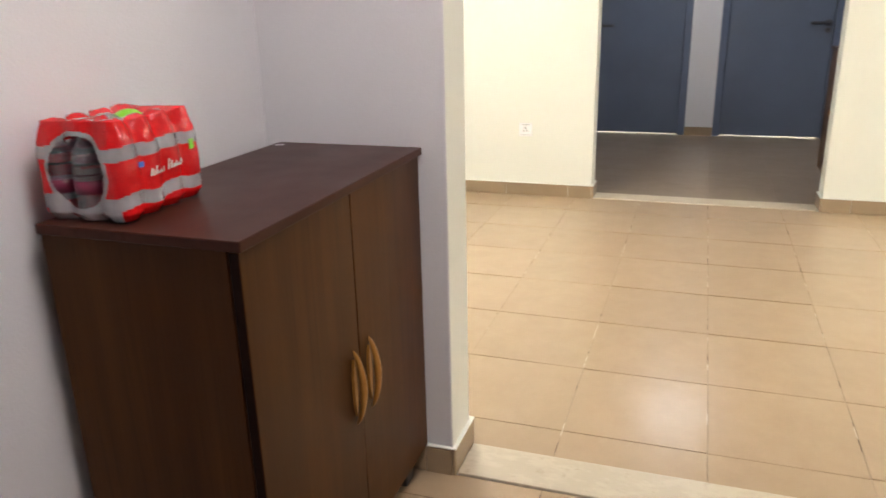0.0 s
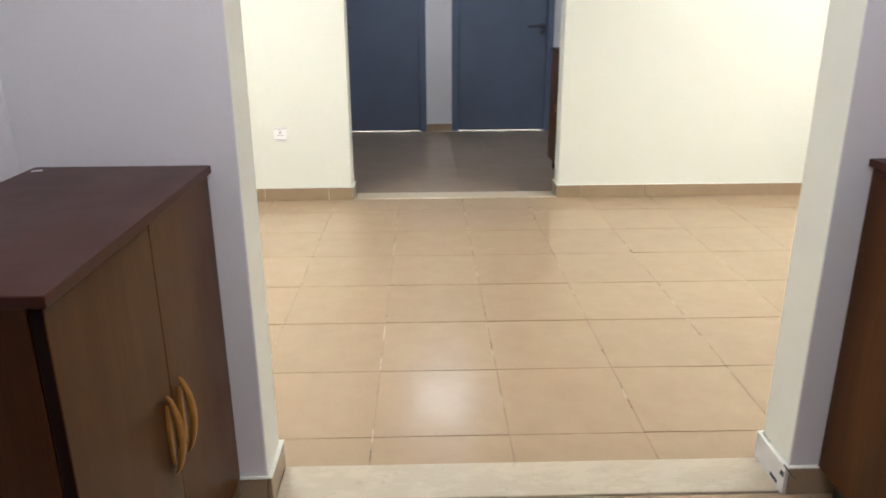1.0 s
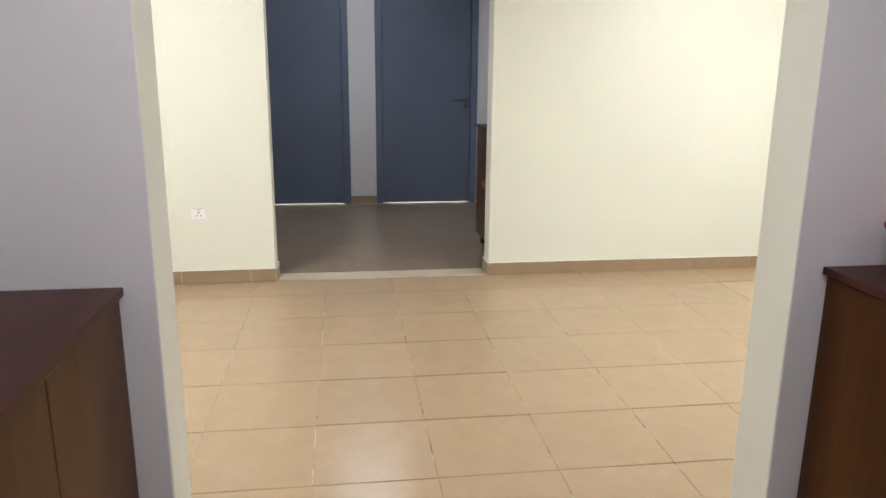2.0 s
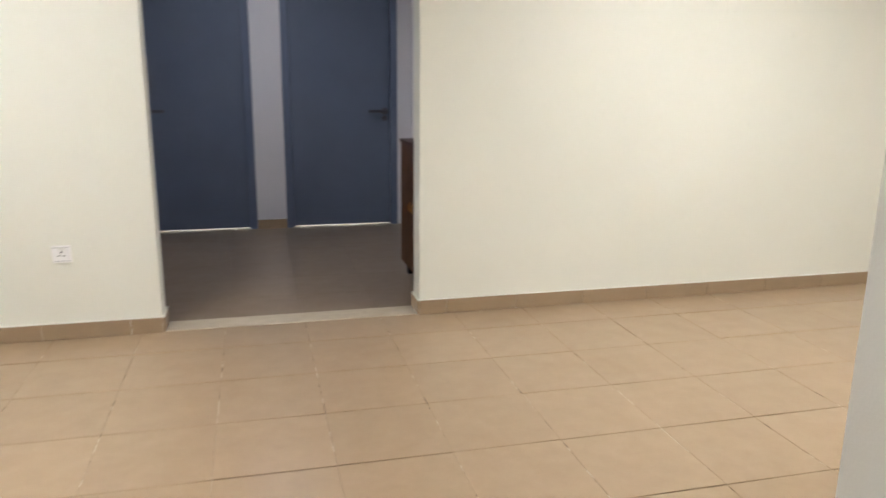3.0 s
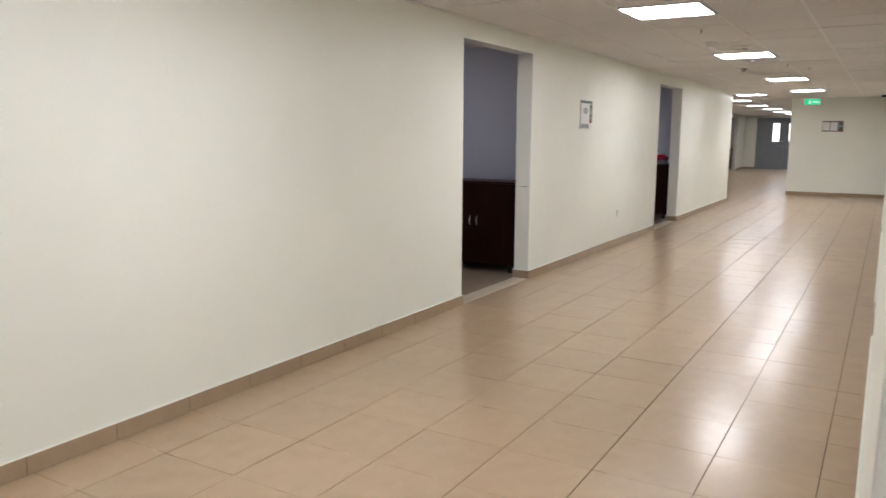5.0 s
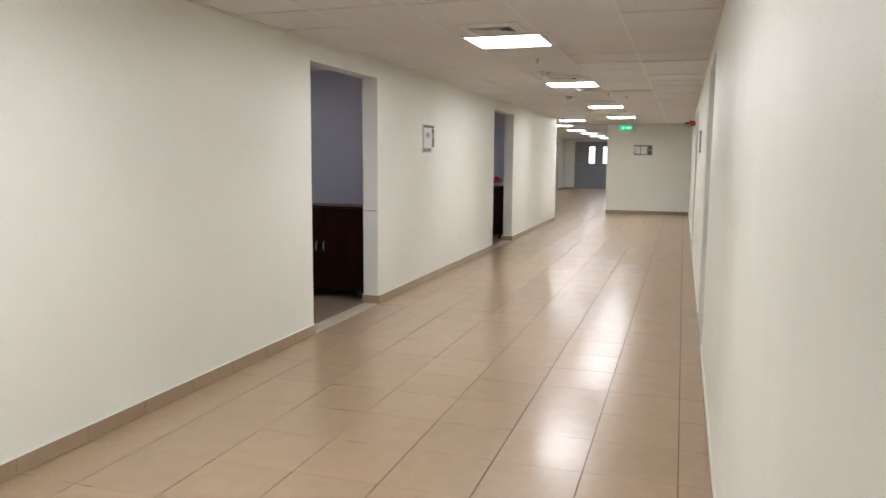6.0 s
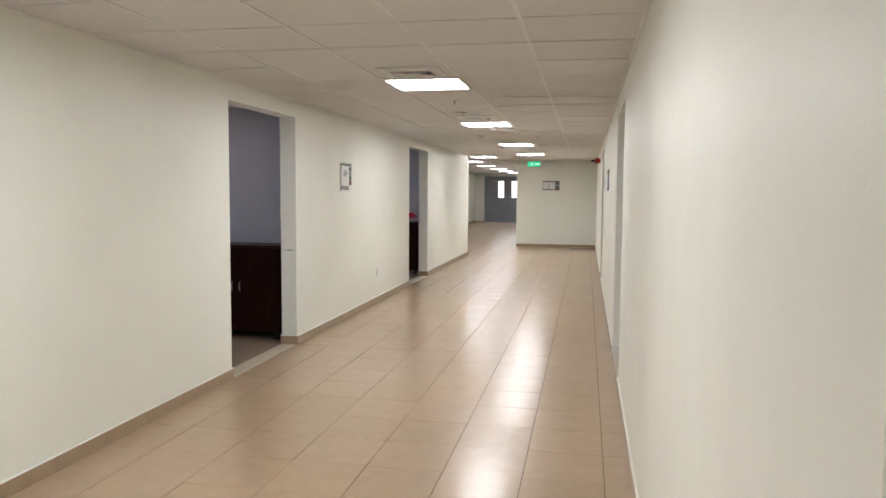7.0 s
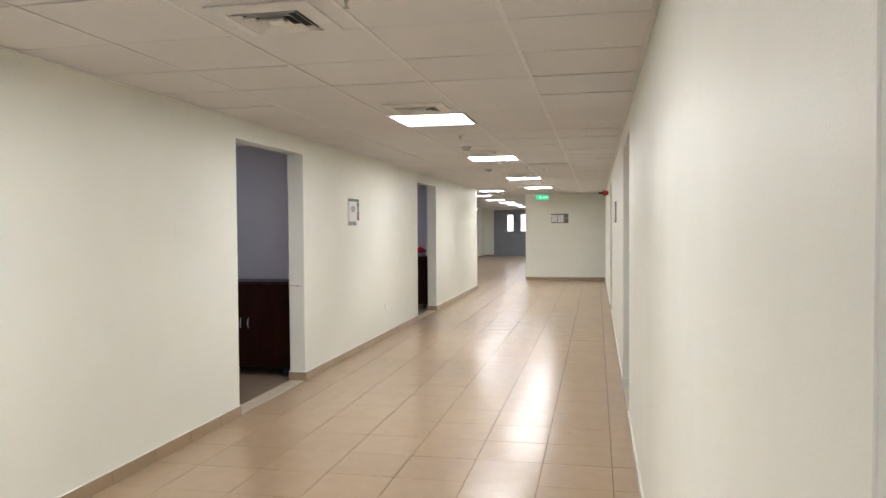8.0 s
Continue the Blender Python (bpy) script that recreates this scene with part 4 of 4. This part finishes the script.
def tile_geometry(bm, x0, y0, x1, y1, tilt=(0, 0), tight=False):
    gx, gy, c = (0.0002, 0.0003, 0.0005) if tight else (0.0017, 0.0020, 0.0007)
    cx, cy = (x0 + x1) / 2, (y0 + y1) / 2
    up = lambda x, y: (x - cx) * tilt[0] + (y - cy) * tilt[1]
    lo = [bm.verts.new((x, y, -0.008)) for x, y in ((x0 + gx, y0 + gy), (x1 - gx, y0 + gy), (x1 - gx, y1 - gy), (x0 + gx, y1 - gy))]
    md = [bm.verts.new((v.co.x, v.co.y, -c + up(v.co.x, v.co.y))) for v in lo]
    hi = [bm.verts.new((x, y, up(x, y))) for x, y in ((x0 + gx + c, y0 + gy + c), (x1 - gx - c, y0 + gy + c), (x1 - gx - c, y1 - gy - c), (x0 + gx + c, y1 - gy - c))]
    for i in range(4):
        j = (i + 1) % 4
        bm.faces.new((lo[i], lo[j], md[j], md[i]))
        bm.faces.new((md[i], md[j], hi[j], hi[i]))
    bm.faces.new(hi)


def cuts(lo, hi, first, pitch):
    k0 = math.ceil((lo - first) / pitch + 0.03)
    out = [lo]
    while first + k0 * pitch < hi - 0.01:
        out.append(first + k0 * pitch)
        k0 += 1
    return out + [hi]


# near-flush filler in the cross joints
fill = bmesh.new()
for xa, xb, ya, yb in REGIONS:
    if ya < W and xa < 12:
        for x in cuts(xa, min(xb, 12.0), TX, PX)[1:-1]:
            box(fill, (x - 0.0015, ya, -0.004), (x + 0.0015, yb, -0.0006))
part("grout_line", fill, GROUTCROSS, floor, "patchy pale grout in the cross joints")

shared, field, shaded, count = {}, bmesh.new(), bmesh.new(), 0
lean = {}
for xa, xb, ya, yb in REGIONS:
    xs, ys = cuts(xa, xb, TX, PX), cuts(ya, yb, TY, PY)
    for x0, x1 in zip(xs, xs[1:]):
        for y0, y1 in zip(ys, ys[1:]):
            cx, cy = (x0 + x1) / 2, (y0 + y1) / 2
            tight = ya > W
            far = cx > 12
            sd = 0.0004 if tight else 0.0022
            row = lean.setdefault(round(y0, 2), max(-0.0035, min(0.0035, random.gauss(0, 0.0026))))
            tilt = (random.gauss(0, sd), random.gauss(0 if tight else row, sd)) if not far else (0.0, 0.0)
            if -1.6 < cx < 7.2 and -1.5 < cy < 4.6 and count < 300:
                key = (round(x1 - x0, 4), round(y1 - y0, 4), tight)
                if key not in shared:
                    g = bmesh.new()
                    tile_geometry(g, -(x1 - x0) / 2, -(y1 - y0) / 2, (x1 - x0) / 2, (y1 - y0) / 2, (0, 0), tight)
                    shared[key] = mesh_of("floor_tile", g, SHADETILE if tight else TILE)
                ob = new("floor_tile", shared[key])
                ob.parent = floor
                ob.location = (cx, cy, random.uniform(-0.0002, 0.0002))
                ob.rotation_euler = (tilt[1], -tilt[0], 0)
                count += 1
            else:
                tile_geometry(shaded if tight else field, x0, y0, x1, y1, tilt, tight)
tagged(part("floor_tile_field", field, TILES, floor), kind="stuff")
tagged(part("alcove_tile_field", shaded, SHADETILES, floor), kind="stuff")
